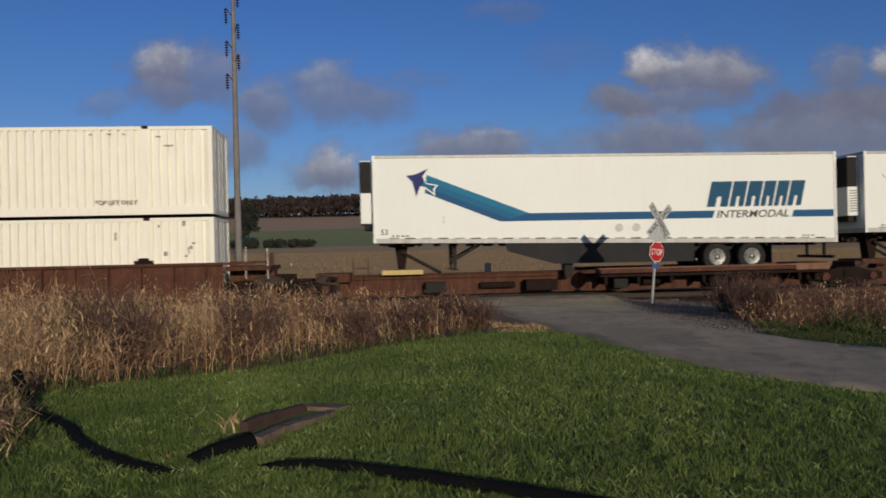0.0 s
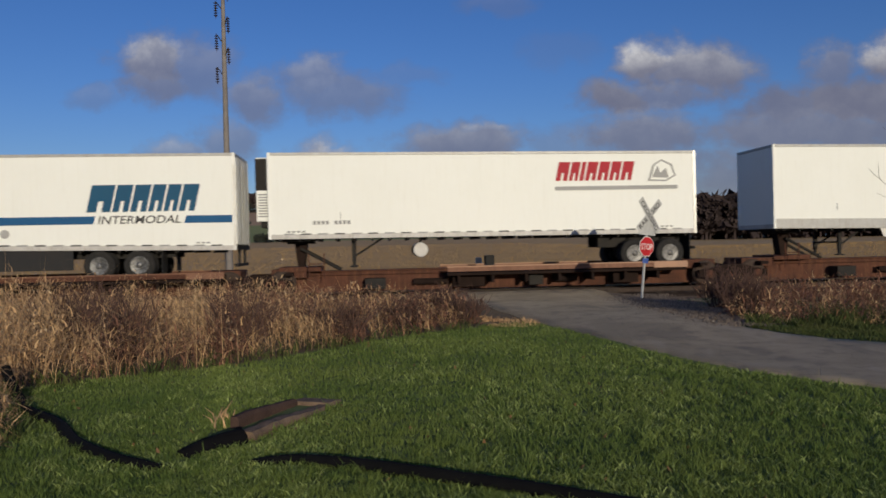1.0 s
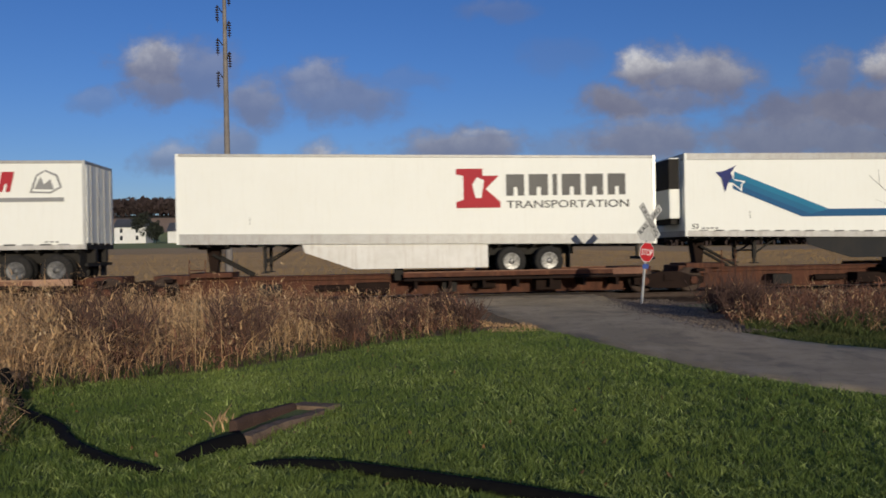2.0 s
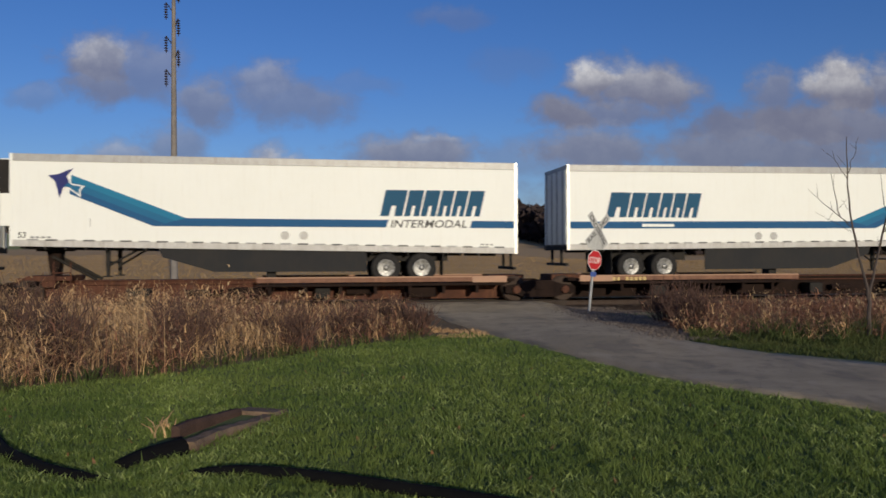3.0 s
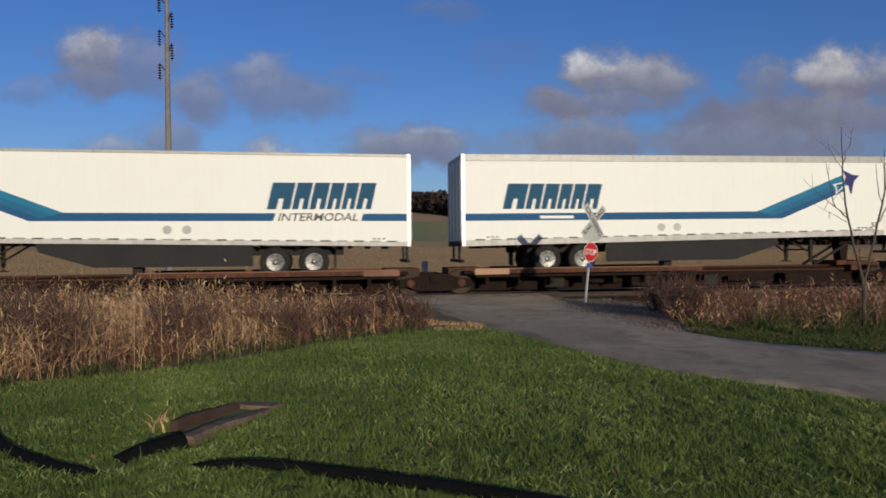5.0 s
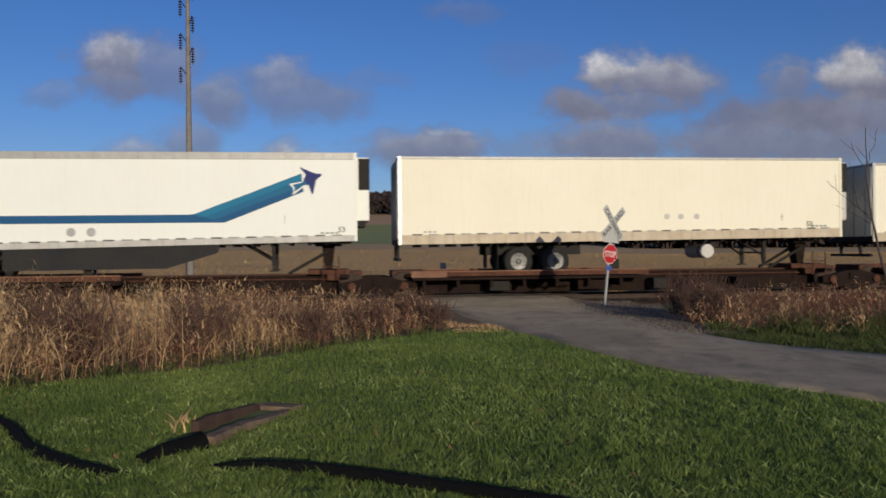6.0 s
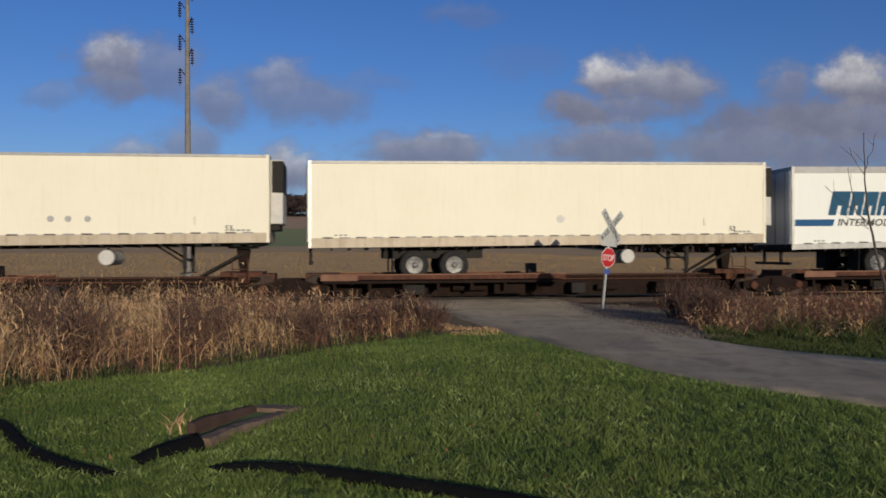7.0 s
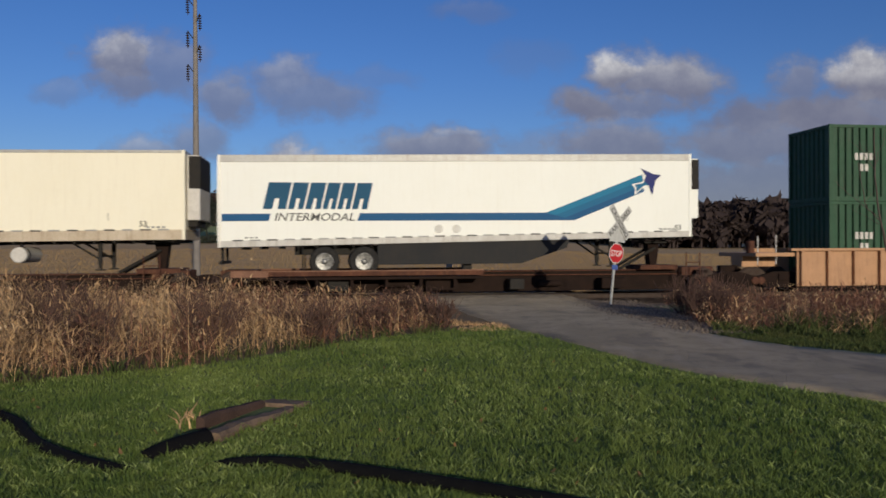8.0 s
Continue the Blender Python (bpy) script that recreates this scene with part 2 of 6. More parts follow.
BARK = surface("sapling_bark", (0.10, 0.075, 0.06), (0.06, 0.045, 0.04), 0.9, 0, 8, 60, 0.3)
STRAW = surface("dry_straw", (0.70, 0.485, 0.265), (0.45, 0.275, 0.15), 0.85, 0, 1.2, 30, 0.1, spread=0.42, spec=0.25, thin=0.3)
STALK = surface("brown_weed_stalks", (0.30, 0.15, 0.097), (0.17, 0.086, 0.060), 0.9, 0, 3, 30, 0.1, spread=0.4, spec=0.2, thin=0.2)
STUBBLE = surface("cut_stubble", (0.36, 0.235, 0.098), (0.29, 0.185, 0.078), 0.9, 0, 0.15, 2, 0.0, 0.7, spread=0.06, spec=0.1)
PLUME = surface("pale_seed_plume", (0.52, 0.38, 0.23), (0.40, 0.28, 0.16), 0.9, 0, 3, 30, 0.1, spread=0.35)
GRASS = surface("lawn_grass_blades", (0.225, 0.285, 0.070), (0.118, 0.182, 0.042), 0.7, 0, 0.45, 3.5, 0.0, 0.65, spread=0.25, spec=0.3, thin=0.4)
CLOVER = surface("clover_leaves", (0.36, 0.43, 0.14), (0.20, 0.27, 0.075), 0.6, 0, 0.8, 5, 0.0, 0.5, spread=0.4, spec=0.35, thin=0.3)
GREENWEED = surface("low_green_weeds", (0.065, 0.098, 0.028), (0.12, 0.128, 0.046), 0.75, 0, 1.5, 10, 0.0, 0.6, spread=0.4, spec=0.2, thin=0.3)
LEAFDRY = surface("fallen_leaf", (0.26, 0.14, 0.06), (0.20, 0.10, 0.05), 0.85, 0, 5, 30, 0.05, spread=0.4)
BARN = surface("white_barn_siding", (0.72, 0.72, 0.70), (0.6, 0.6, 0.58), 0.7, 0, 1, 8, 0.05)
ROOF = surface("grey_metal_roof", (0.22, 0.23, 0.26), (0.16, 0.17, 0.19), 0.5, 0.3, 1, 8, 0.05)
GLASS = surface("dark_window_glass", (0.02, 0.025, 0.03), (0.03, 0.035, 0.04), 0.1, 0, 1, 8, 0.0)
FARWOOD = surface("far_bare_woodland", (0.056, 0.041, 0.040), (0.046, 0.036, 0.035), 1.0, 0, 0.05, 0.6, 0.0, 0.5, spread=0.04, spec=0.0)
FAREVERGREEN = surface("far_dark_trees", (0.014, 0.020, 0.013), (0.022, 0.026, 0.018), 1.0, 0, 0.3, 2.0, 0.0, 0.5, spread=0.4)

THETA = 7.488
UX, UY = math.cos(radians(THETA)), math.sin(radians(THETA))
NEAR = 25.79   # distance of the trailers' near side, straight ahead
SPEED = 20.307


def track_point(s, across, z=0.0):
    """A place by the distance along the track, the offset from its centre line (away from the camera) and the height over the rails."""
    o = across + 1.3
    return Vector((s * UX - o * UY, NEAR + s * UY + o * UX, z))


def land(x, y):
    """Height of the ground."""
    o = -x * UY + (y - NEAR) * UX - 1.3
    z = -0.30 * np.clip(1.0 - np.abs(np.abs(o) - 0.8) / 6.0, 0, 1) ** 0.7
    flat = np.interp(o, [4, 12, 28, 45, 70, 120, 230, 400, 470, 600, 760, 1500, 3000], [-0.30, -0.9, -0.8, -0.1, 0.4, 0.8, 1.8, 5.5, 9.0, 20, 30, 36, 40])
    hill = np.interp(o, [4, 12, 28, 45, 70, 120, 230, 350, 450, 520, 760, 1500, 3000], [-0.30, -0.9, -0.8, -0.1, 0.9, 2.8, 5.6, 14.2, 24.0, 30, 36, 38, 40])
    side = np.clip((0.27 - x / np.maximum(y, 1.0)) / 0.22, 0, 1)
    z = np.where(o > 4, flat + (hill - flat) * side, z)
    return z + 0.05 * np.sin(x * 0.9 + 1.3) * np.sin(y * 0.7) * np.clip((y - 3) / 8, 0, 1) * (o < -6)


def ground_material():
    m = bpy.data.materials.new("turf_and_fields")
    m.use_nodes = True
    n = Nodes(m.node_tree)
    at = n.add("ShaderNodeTexCoord").outputs["Object"]
    sep = n.add("ShaderNodeSeparateXYZ")
    n.put(sep.inputs[0], at)
    big, mid, small = n.noise(at, 0.35, 4), n.noise(at, 2.2, 5, 0.65), n.noise(at, 45.0, 4, 0.7)
    lawn = n.mix(n.ramp(mid, 0.35, 0.65), rgb(0.075, 0.11, 0.028), rgb(0.12, 0.155, 0.042))
    lawn = n.mix(n.ramp(small, 0.5, 0.8), lawn, rgb(0.065, 0.06, 0.026))
    earth = n.mix(n.ramp(mid, 0.3, 0.7), rgb(0.20, 0.13, 0.08), rgb(0.14, 0.088, 0.054))
    litter = n.mix(n.ramp(small, 0.35, 0.65), rgb(0.16, 0.10, 0.05), rgb(0.06, 0.045, 0.022))
    stub = n.noise(n.vec("MULTIPLY", at, (0.06, 1.0, 1.0)), 1.1, 4, 0.6)
    field = n.mix(n.ramp(stub, 0.35, 0.65), rgb(0.46, 0.30, 0.125), rgb(0.36, 0.225, 0.095))
    green = n.mix(n.ramp(big, 0.3, 0.7), rgb(0.24, 0.26, 0.07), rgb(0.19, 0.215, 0.06))
    tan = n.mix(n.ramp(stub, 0.35, 0.65), rgb(0.44, 0.28, 0.15), rgb(0.34, 0.21, 0.115))
    # distance away from the track's centre line
    o = n.math("SUBTRACT", n.math("SUBTRACT", n.math("MULTIPLY", sep.outputs[1], UX), n.math("MULTIPLY", sep.outputs[0], UY)), NEAR * UX + 1.3)
    ow = n.math("ADD", o, n.math("MULTIPLY", n.math("SUBTRACT", big, 0.5), 5.0))
    # left and right limits of the mown turf
    edge = n.math("ADD", n.math("ADD", n.math("MULTIPLY", sep.outputs[0], 1.2), 15.3), n.math("MULTIPLY", n.math("SUBTRACT", mid, 0.5), 0.8))
    rough_side = n.ramp(n.math("SUBTRACT", sep.outputs[1], edge), -0.15, 0.35)
    col = n.mix(rough_side, lawn, litter)
    col = n.mix(n.ramp(o, -5.0, -3.5), col, earth)
    col = n.mix(n.ramp(ow, 3.0, 8.0), col, field)
    side = n.ramp(n.math("DIVIDE", sep.outputs[0], n.math("MAXIMUM", sep.outputs[1], 1.0)), 0.12, -0.02)
    col = n.mix(n.math("MULTIPLY", n.ramp(ow, 118.0, 124.0), side), col, green)
    col = n.mix(n.ramp(n.math("ADD", ow, n.math("MULTIPLY", sep.outputs[0], -0.35)), 340.0, 356.0), col, tan)
    wood = n.mix(n.ramp(mid, 0.3, 0.7), rgb(0.05, 0.035, 0.025), rgb(0.035, 0.028, 0.02))
    col = n.mix(n.ramp(ow, 440.0, 452.0), col, wood)
    b = n.add("ShaderNodeBsdfPrincipled")
    n.put(b.inputs["Base Color"], col)
    b.inputs["Roughness"].default_value = 0.95
    bp = n.add("ShaderNodeBump")
    bp.inputs["Strength"].default_value = 0.6
    bp.inputs["Distance"].default_value = 0.03
    n.put(bp.inputs["Height"], small)
    n.put(b.inputs["Normal"], bp.outputs[0])
    out = n.add("ShaderNodeOutputMaterial")
    n.put(out.inputs[0], b.outputs[0])
    return m


def asphalt_material():
    m = bpy.data.materials.new("worn_asphalt")
    m.use_nodes = True
    n = Nodes(m.node_tree)
    at = n.add("ShaderNodeTexCoord").outputs["Object"]
    big, mid, small = n.noise(at, 0.55, 5, 0.6, 0.8), n.noise(at, 3.0, 5, 0.65), n.noise(at, 120.0, 3, 0.7)
    col = n.mix(n.ramp(big, 0.36, 0.62), rgb(0.29, 0.230, 0.146), rgb(0.40, 0.315, 0.202))
    col = n.mix(n.math("MULTIPLY", n.ramp(mid, 0.50, 0.66), 0.5), col, rgb(0.17, 0.138, 0.100))
    # long darker tar patches and pale worn strips that follow the lane
    strip = n.noise(n.vec("MULTIPLY", n.vec("ADD", at, (3.0, 0.0, 0.0)), (1.0, 0.45, 1.0)), 1.1, 4, 0.6, 0.5)
    col = n.mix(n.math("MULTIPLY", n.ramp(strip, 0.54, 0.64), 0.5), col, rgb(0.14, 0.114, 0.084))
    col = n.mix(n.math("MULTIPLY", n.ramp(strip, 0.42, 0.33), 0.45), col, rgb(0.42, 0.335, 0.235))
    col = n.mix(n.math("MULTIPLY", n.ramp(small, 0.5, 0.8), 0.4), col, rgb(0.36, 0.31, 0.26))
    vor = n.add("ShaderNodeTexVoronoi")
    vor.feature = "DISTANCE_TO_EDGE"
    vor.inputs["Scale"].default_value = 1.3
    n.put(vor.inputs["Vector"], n.vec("ADD", at, n.vec("MULTIPLY", n.add("ShaderNodeTexNoise").outputs[1], (0.5, 0.5, 0))))
    crack = n.ramp(vor.outputs["Distance"], 0.012, 0.004)
    col = n.mix(n.math("MULTIPLY", crack, 0.16), col, rgb(0.03, 0.028, 0.027))
    b = n.add("ShaderNodeBsdfPrincipled")
    n.put(b.inputs["Base Color"], col)
    b.inputs["Roughness"].default_value = 0.85
    bp = n.add("ShaderNodeBump")
    bp.inputs["Strength"].default_value = 0.5
    bp.inputs["Distance"].default_value = 0.01
    n.put(bp.inputs["Height"], n.math("SUBTRACT", small, crack))
    n.put(b.inputs["Normal"], bp.outputs[0])
    out = n.add("ShaderNodeOutputMaterial")
    n.put(out.inputs[0], b.outputs[0])
    return m


# ------------------------------------------------------------ mesh helpers


def finish(name, bm, material, smooth=False):
    me = bpy.data.meshes.new(name)
    bmesh.ops.recalc_face_normals(bm, faces=bm.faces)
    bm.to_mesh(me)
    bm.free()
    me.materials.append(material)
    if smooth:
        me.polygons.foreach_set("use_smooth", [True] * len(me.polygons))
    return me


def part(name, bm, material, parent, label="", smooth=False):
    """Links a bmesh as one mesh object under a thing or a part."""
    ob = new(name, finish(name, bm, material, smooth))
    ob.parent = parent
    return tagged(ob, label)


def thing(name, label, category, group=""):
    return tagged(new(name), label, category, group)


def solid(name, bm, material, label, category, group="", kind="", smooth=False):
    return tagged(new(name, finish(name, bm, material, smooth)), label, category, group, kind)


def box(x0, x1, y0, y1, z0, z1, bevel=0.0, bm=None):
    bm = bm or bmesh.new()
    vs = [bm.verts.new((x, y, z)) for x in (x0, x1) for y in (y0, y1) for z in (z0, z1)]
    fs = [bm.faces.new([vs[i] for i in f]) for f in ((0, 1, 3, 2), (4, 6, 7, 5), (0, 4, 5, 1), (2, 3, 7, 6), (0, 2, 6, 4), (1, 5, 7, 3))]
    if bevel:
        es = {e for f in fs for e in f.edges}
        bmesh.ops.bevel(bm, geom=list(es), offset=bevel, segments=2, affect="EDGES", profile=0.7)
    return bm


def prism(points, y0, y1, bm=None, bevel=0.0):
    """A polygon in x and z, drawn out across y."""
    bm = bm or bmesh.new()
    a = [bm.verts.new((x, y0, z)) for x, z in points]
    b = [bm.verts.new((x, y1, z)) for x, z in points]
    k = len(points)
    fs = [bm.faces.new(a), bm.faces.new(b[::-1])] + [bm.faces.new((a[i], b[i], b[(i + 1) % k], a[(i + 1) % k])) for i in range(k)]
    if bevel:
        es = {e for f in fs for e in f.edges}
        bmesh.ops.bevel(bm, geom=list(es), offset=bevel, segments=2, affect="EDGES", profile=0.7)
    return bm


def rod(p, q, r0, r1=None, seg=10, bm=None, cap=True):
    """A tapered round bar from p to q."""
    bm = bm or bmesh.new()
    p, q = Vector(p), Vector(q)
    r1 = r0 if r1 is None else r1
    d = (q - p).normalized()
    a = d.orthogonal().normalized()
    b = d.cross(a)
    rings = []
    for c, r in ((p, r0), (q, r1)):
        rings.append([bm.verts.new(c + (a * math.cos(t) + b * math.sin(t)) * r) for t in [2 * math.pi * i / seg for i in range(seg)]])
    for i in range(seg):
        bm.faces.new((rings[0][i], rings[0][(i + 1) % seg], rings[1][(i + 1) % seg], rings[1][i]))
    if cap:
        bm.faces.new(rings[0][::-1]), bm.faces.new(rings[1])
    return bm


def lathe(profile, seg=24, bm=None, centre=(0, 0, 0), cap=True):
    """Turns a profile of (distance along y, radius) round the y axis."""
    bm = bm or bmesh.new()
    cx, cy, cz = centre
    rings = [[bm.verts.new((cx + r * math.cos(2 * math.pi * i / seg), cy + y, cz + r * math.sin(2 * math.pi * i / seg))) for i in range(seg)] for y, r in profile]
    for a, b in zip(rings, rings[1:]):
        for i in range(seg):
            bm.faces.new((a[i], a[(i + 1) % seg], b[(i + 1) % seg], b[i]))
    if cap:
        bm.faces.new(rings[0]), bm.faces.new(rings[-1][::-1])
    return bm


def arrays(name, verts, faces, material):
    """A mesh object from vertex and face arrays."""
    me = bpy.data.meshes.new(name)
    verts, faces = np.asarray(verts, dtype=np.float32), np.asarray(faces, dtype=np.int32)
    k = faces.shape[1]
    me.vertices.add(len(verts))
    me.vertices.foreach_set("co", verts.ravel())
    me.loops.add(faces.size)
    me.loops.foreach_set("vertex_index", faces.ravel())
    me.polygons.add(len(faces))
    me.polygons.foreach_set("loop_start", np.arange(0, faces.size, k, dtype=np.int32))
    me.update(calc_edges=True)
    me.materials.append(material)
    return new(name, me)


def lettering(name, words, size, x, z, material, parent, y=-1.306, width=None, shear=0.0, label="", turn=None):
    """Flat raised writing that faces the camera's side; x and z are its lower left corner."""
    cu = bpy.data.curves.new(name, "FONT")
    cu.body, cu.size, cu.extrude, cu.shear, cu.resolution_u, cu.offset = words, size, 0.002, shear, 3, size * 0.010
    tmp = bpy.data.objects.new(name, cu)
    scene.collection.objects.link(tmp)
    bpy.context.view_layer.update()
    me = bpy.data.meshes.new_from_object(tmp.evaluated_get(bpy.context.evaluated_depsgraph_get()))
    bpy.data.objects.remove(tmp)
    co = np.empty(len(me.vertices) * 3)
    me.vertices.foreach_get("co", co)
    co = co.reshape(-1, 3)
    sx = 1.0 if width is None else width / (co[:, 0].max() - co[:, 0].min())
    out = np.stack([x + (co[:, 0] - co[:, 0].min()) * sx, y - co[:, 2], z + co[:, 1]], 1)
    me.vertices.foreach_set("co", out.ravel())
    me.materials.clear()
    me.materials.append(material)
    ob = new(name, me)
    ob.parent = parent
    if turn is not None:
        ob.matrix_basis = turn
    return tagged(ob, label)


def inside(px, py, poly):
    r = np.zeros(len(px), bool)
    j = len(poly) - 1
    for i in range(len(poly)):
        (xi, yi), (xj, yj) = poly[i], poly[j]
        r ^= ((yi > py) != (yj > py)) & (px < (xj - xi) * (py - yi) / (yj - yi + 1e-12) + xi)
        j = i
    return r

# ------------------------------------------------------------ the ground, road and track


def build_ground():
    def steps(lo, hi, fine_lo, fine_hi, d):
        a = [fine_lo]
        while a[-1] < fine_hi:
            a.append(a[-1] + d)
        w = d
        while a[-1] < hi:
            w *= 1.22
            a.append(a[-1] + w)
        w, b = d, [fine_lo]
        while b[-1] > lo:
            w *= 1.22
            b.append(b[-1] - w)
        return np.array(b[:0:-1] + a)
    xs, ys = steps(-2500, 2500, -20, 20, 0.8), steps(-600, 3000, 0, 60, 0.8)
    gx, gy = np.meshgrid(xs, ys)
    gz = land(gx, gy)
    k = len(xs)
    i = (np.arange(len(ys) - 1)[:, None] * k + np.arange(k - 1)[None]).ravel()
    ob = arrays("ground", np.stack([gx.ravel(), gy.ravel(), gz.ravel()], 1), np.stack([i, i + 1, i + k + 1, i + k], 1), ground_material())
    ob.data.polygons.foreach_set("use_smooth", [True] * len(ob.data.polygons))
    tagged(ob, "mown green lawn, brown rough ground and stubble fields", "ground", kind="structure")


ROAD_NEAR = [(10.5, -1.5), (6.7, 4.6), (4.76, 7.62), (4.22, 8.5), (3.36, 9.95), (2.44, 12.45), (1.66, 15.1), (0.45, 19.3), (-0.45, 23.6), (-0.9, 27.5), (-1.4, 34.0), (-2.0, 46.0)]
ROAD_FAR = [(15.0, 0.5), (9.1, 7.5), (6.78, 10.8), (5.94, 12.05), (5.40, 13.05), (4.95, 14.3), (4.75, 17.0), (4.6, 20.0), (4.45, 23.8), (4.2, 27.5), (3.8, 34.0), (3.3, 46.0)]


def smooth_line(pts, n=64):
    p = np.array(pts, float)
    t = np.linspace(0, len(p) - 1, n)
    return np.stack([np.interp(t, np.arange(len(p)), p[:, k]) for k in (0, 1)], 1)


def build_road():
    a, b = smooth_line(ROAD_NEAR), smooth_line(ROAD_FAR)
    rng = np.random.default_rng(3)
    a += rng.normal(0, 0.035, a.shape)
    b += rng.normal(0, 0.035, b.shape)
    bm = bmesh.new()
    rows = []
    for (x0, y0), (x1, y1) in zip(a, b):
        row = []
        for k in range(9):
            f = k / 8
            x, y = x0 + (x1 - x0) * f, y0 + (y1 - y0) * f
            o = -x * UY + (y - NEAR) * UX - 1.3
            base = float(land(np.array(x), np.array(y)))
            lift = np.interp(abs(o), [0, 3, 9], [1, 1, 0])
            z = base + 0.010 + 0.03 * (1 - (2 * f - 1) ** 2)
            row.append(bm.verts.new((x, y, z * (1 - lift) + (0.006 + 0.02 * (1 - (2 * f - 1) ** 2)) * lift)))
        rows.append(row)
    for p, q in zip(rows, rows[1:]):
        for k in range(8):
            bm.faces.new((p[k], p[k + 1], q[k + 1], q[k]))
    # the broken edge drops to the ground on both sides
    for k in (0, 8):
        low = [bm.verts.new((r[k].co.x, r[k].co.y, r[k].co.z - 0.4)) for r in rows]
        for i in range(len(rows) - 1):
            bm.faces.new((rows[i][k], rows[i + 1][k], low[i + 1], low[i]))
    solid("road", bm, asphalt_material(), "patched grey asphalt lane over a level crossing", "road", kind="structure", smooth=True)


def build_shoulder():
    a = smooth_line(ROAD_FAR[5:], 40)
    rng = np.random.default_rng(9)
    bm = bmesh.new()
    rows = []
    for i, (x, y) in enumerate(a):
        w = 1.5 * min(1.0, i / 6) + rng.normal(0, 0.06)
        row = []
        for f in (-0.25, 0.3, 0.7, 1.0):
            px, py = x + w * f, y + 0.1 * f
            o = -px * UY + (py - NEAR) * UX - 1.3
            lift = np.interp(abs(o), [0, 3, 9], [1, 1, 0])
            base = float(land(np.array(px), np.array(py)))
            row.append(bm.verts.new((px, py, (base + 0.012) * (1 - lift * (1 - max(f, 0) * 0.8)) + (-0.02 - 0.1 * max(f, 0)) * lift * (1 - max(f, 0) * 0.8) - (0.06 if f == 1.0 else 0))))
        rows.append(row)
    for p, q in zip(rows, rows[1:]):
        for k in range(3):
            bm.faces.new((p[k], p[k + 1], q[k + 1], q[k]))
    solid("road_shoulder", bm, SHOULDER, "grey-brown gravel and dirt beside the road", "shoulder", kind="structure", smooth=True)


def along(ob, s, across=0.0, z=0.0):
    p = track_point(s, across, z)
    ob.matrix_basis = pose(p.x, p.y, p.z, 0, 0, THETA)
    return ob


def build_track():
    bm = bmesh.new()
    n = 260
    prof = [(-2.9, -0.42), (-2.2, -0.22), (-1.7, -0.17), (1.7, -0.17), (2.2, -0.22), (2.9, -0.42)]
    rows = [[bm.verts.new((x, y, z + random.uniform(-0.02, 0.02))) for y, z in prof] for x in np.linspace(-120, 140, n)]
    for a, b in zip(rows, rows[1:]):
        for k in range(len(prof) - 1):
            bm.faces.new((a[k], b[k], b[k + 1], a[k + 1]))
    along(solid("ballast_bed", bm, BALLAST, "grey-brown crushed stone bed under the railway track", "ballast", kind="structure"), 0)
    track = tagged(new("railway_track"), "rusty steel rails on dark timber ties", "railway track", kind="structure")
    along(track, 0)
    for y in (-0.7525, 0.7525):
        pr = [(-0.07, -0.17), (0.07, -0.17), (0.07, -0.155), (0.012, -0.14), (0.012, -0.045), (0.036, -0.035), (0.036, 0), (-0.036, 0), (-0.036, -0.035), (-0.012, -0.045), (-0.012, -0.14), (-0.07, -0.155)]
        bm = bmesh.new()
        a = [bm.verts.new((-120, y + p, z)) for p, z in pr]
        b = [bm.verts.new((140, y + p, z)) for p, z in pr]
        for i in range(len(pr)):
            bm.faces.new((a[i], b[i], b[(i + 1) % len(pr)], a[(i + 1) % len(pr)]))
        part("rail", bm, RAILSTEEL, track, "steel rail with a bright worn head")
    tie = finish("tie", box(-0.115, 0.115, -1.3, 1.3, -0.34, -0.165, 0.012), TIEWOOD)
    for i in range(140):
        s = -38 + i * 0.55
        if -2.2 < s < 5.6:
            continue
        ob = new("tie", tie)
        ob.parent = track
        ob.matrix_basis = pose(s, random.uniform(-0.03, 0.03), random.uniform(-0.008, 0.004), 0, 0, random.uniform(-1, 1))
    # timber planks laid beside the rails where the road crosses
    for y in (-1.0, -0.5, 0.5, 1.0):
        part("crossing_plank", box(-1.6, 5.2, y - 0.13, y + 0.13, -0.15, 0.035, 0.012), TIEWOOD, track, "dark timber crossing plank")


# ------------------------------------------------------------ the train
MOVERS = []


def on_train(ob, s):
    """Marks a thing to travel with the train; s is where it stands along the track at the start."""
    MOVERS.append((ob, s))
    return along(ob, s)


def wheel_mesh_parts():
    tyre = finish("tyre", lathe([(-0.14, 0.30), (-0.14, 0.44), (-0.10, 0.49), (0.0, 0.505), (0.10, 0.49), (0.14, 0.44), (0.14, 0.30), (-0.14, 0.30)], 28, cap=False), TYRE, False)
    bm = lathe([(-0.135, 0.27), (-0.142, 0.295), (-0.12, 0.29), (-0.07, 0.245), (-0.05, 0.19), (-0.075, 0.13), (-0.11, 0.115), (-0.15, 0.09), (-0.165, 0.05), (-0.165, 0.01)], 24)
    for i in range(10):
        t = 2 * math.pi * i / 10
        c, s = math.cos(t), math.sin(t)
        rod((0.16 * c, -0.05, 0.16 * s), (0.16 * c, -0.10, 0.16 * s), 0.017, seg=6, bm=bm)
    return tyre, finish("rim", bm, RIM, True)


TYRE_MESH, RIM_MESH = wheel_mesh_parts()
DULLRIM_MESH = RIM_MESH.copy()
DULLRIM_MESH.materials[0] = STEELRIM


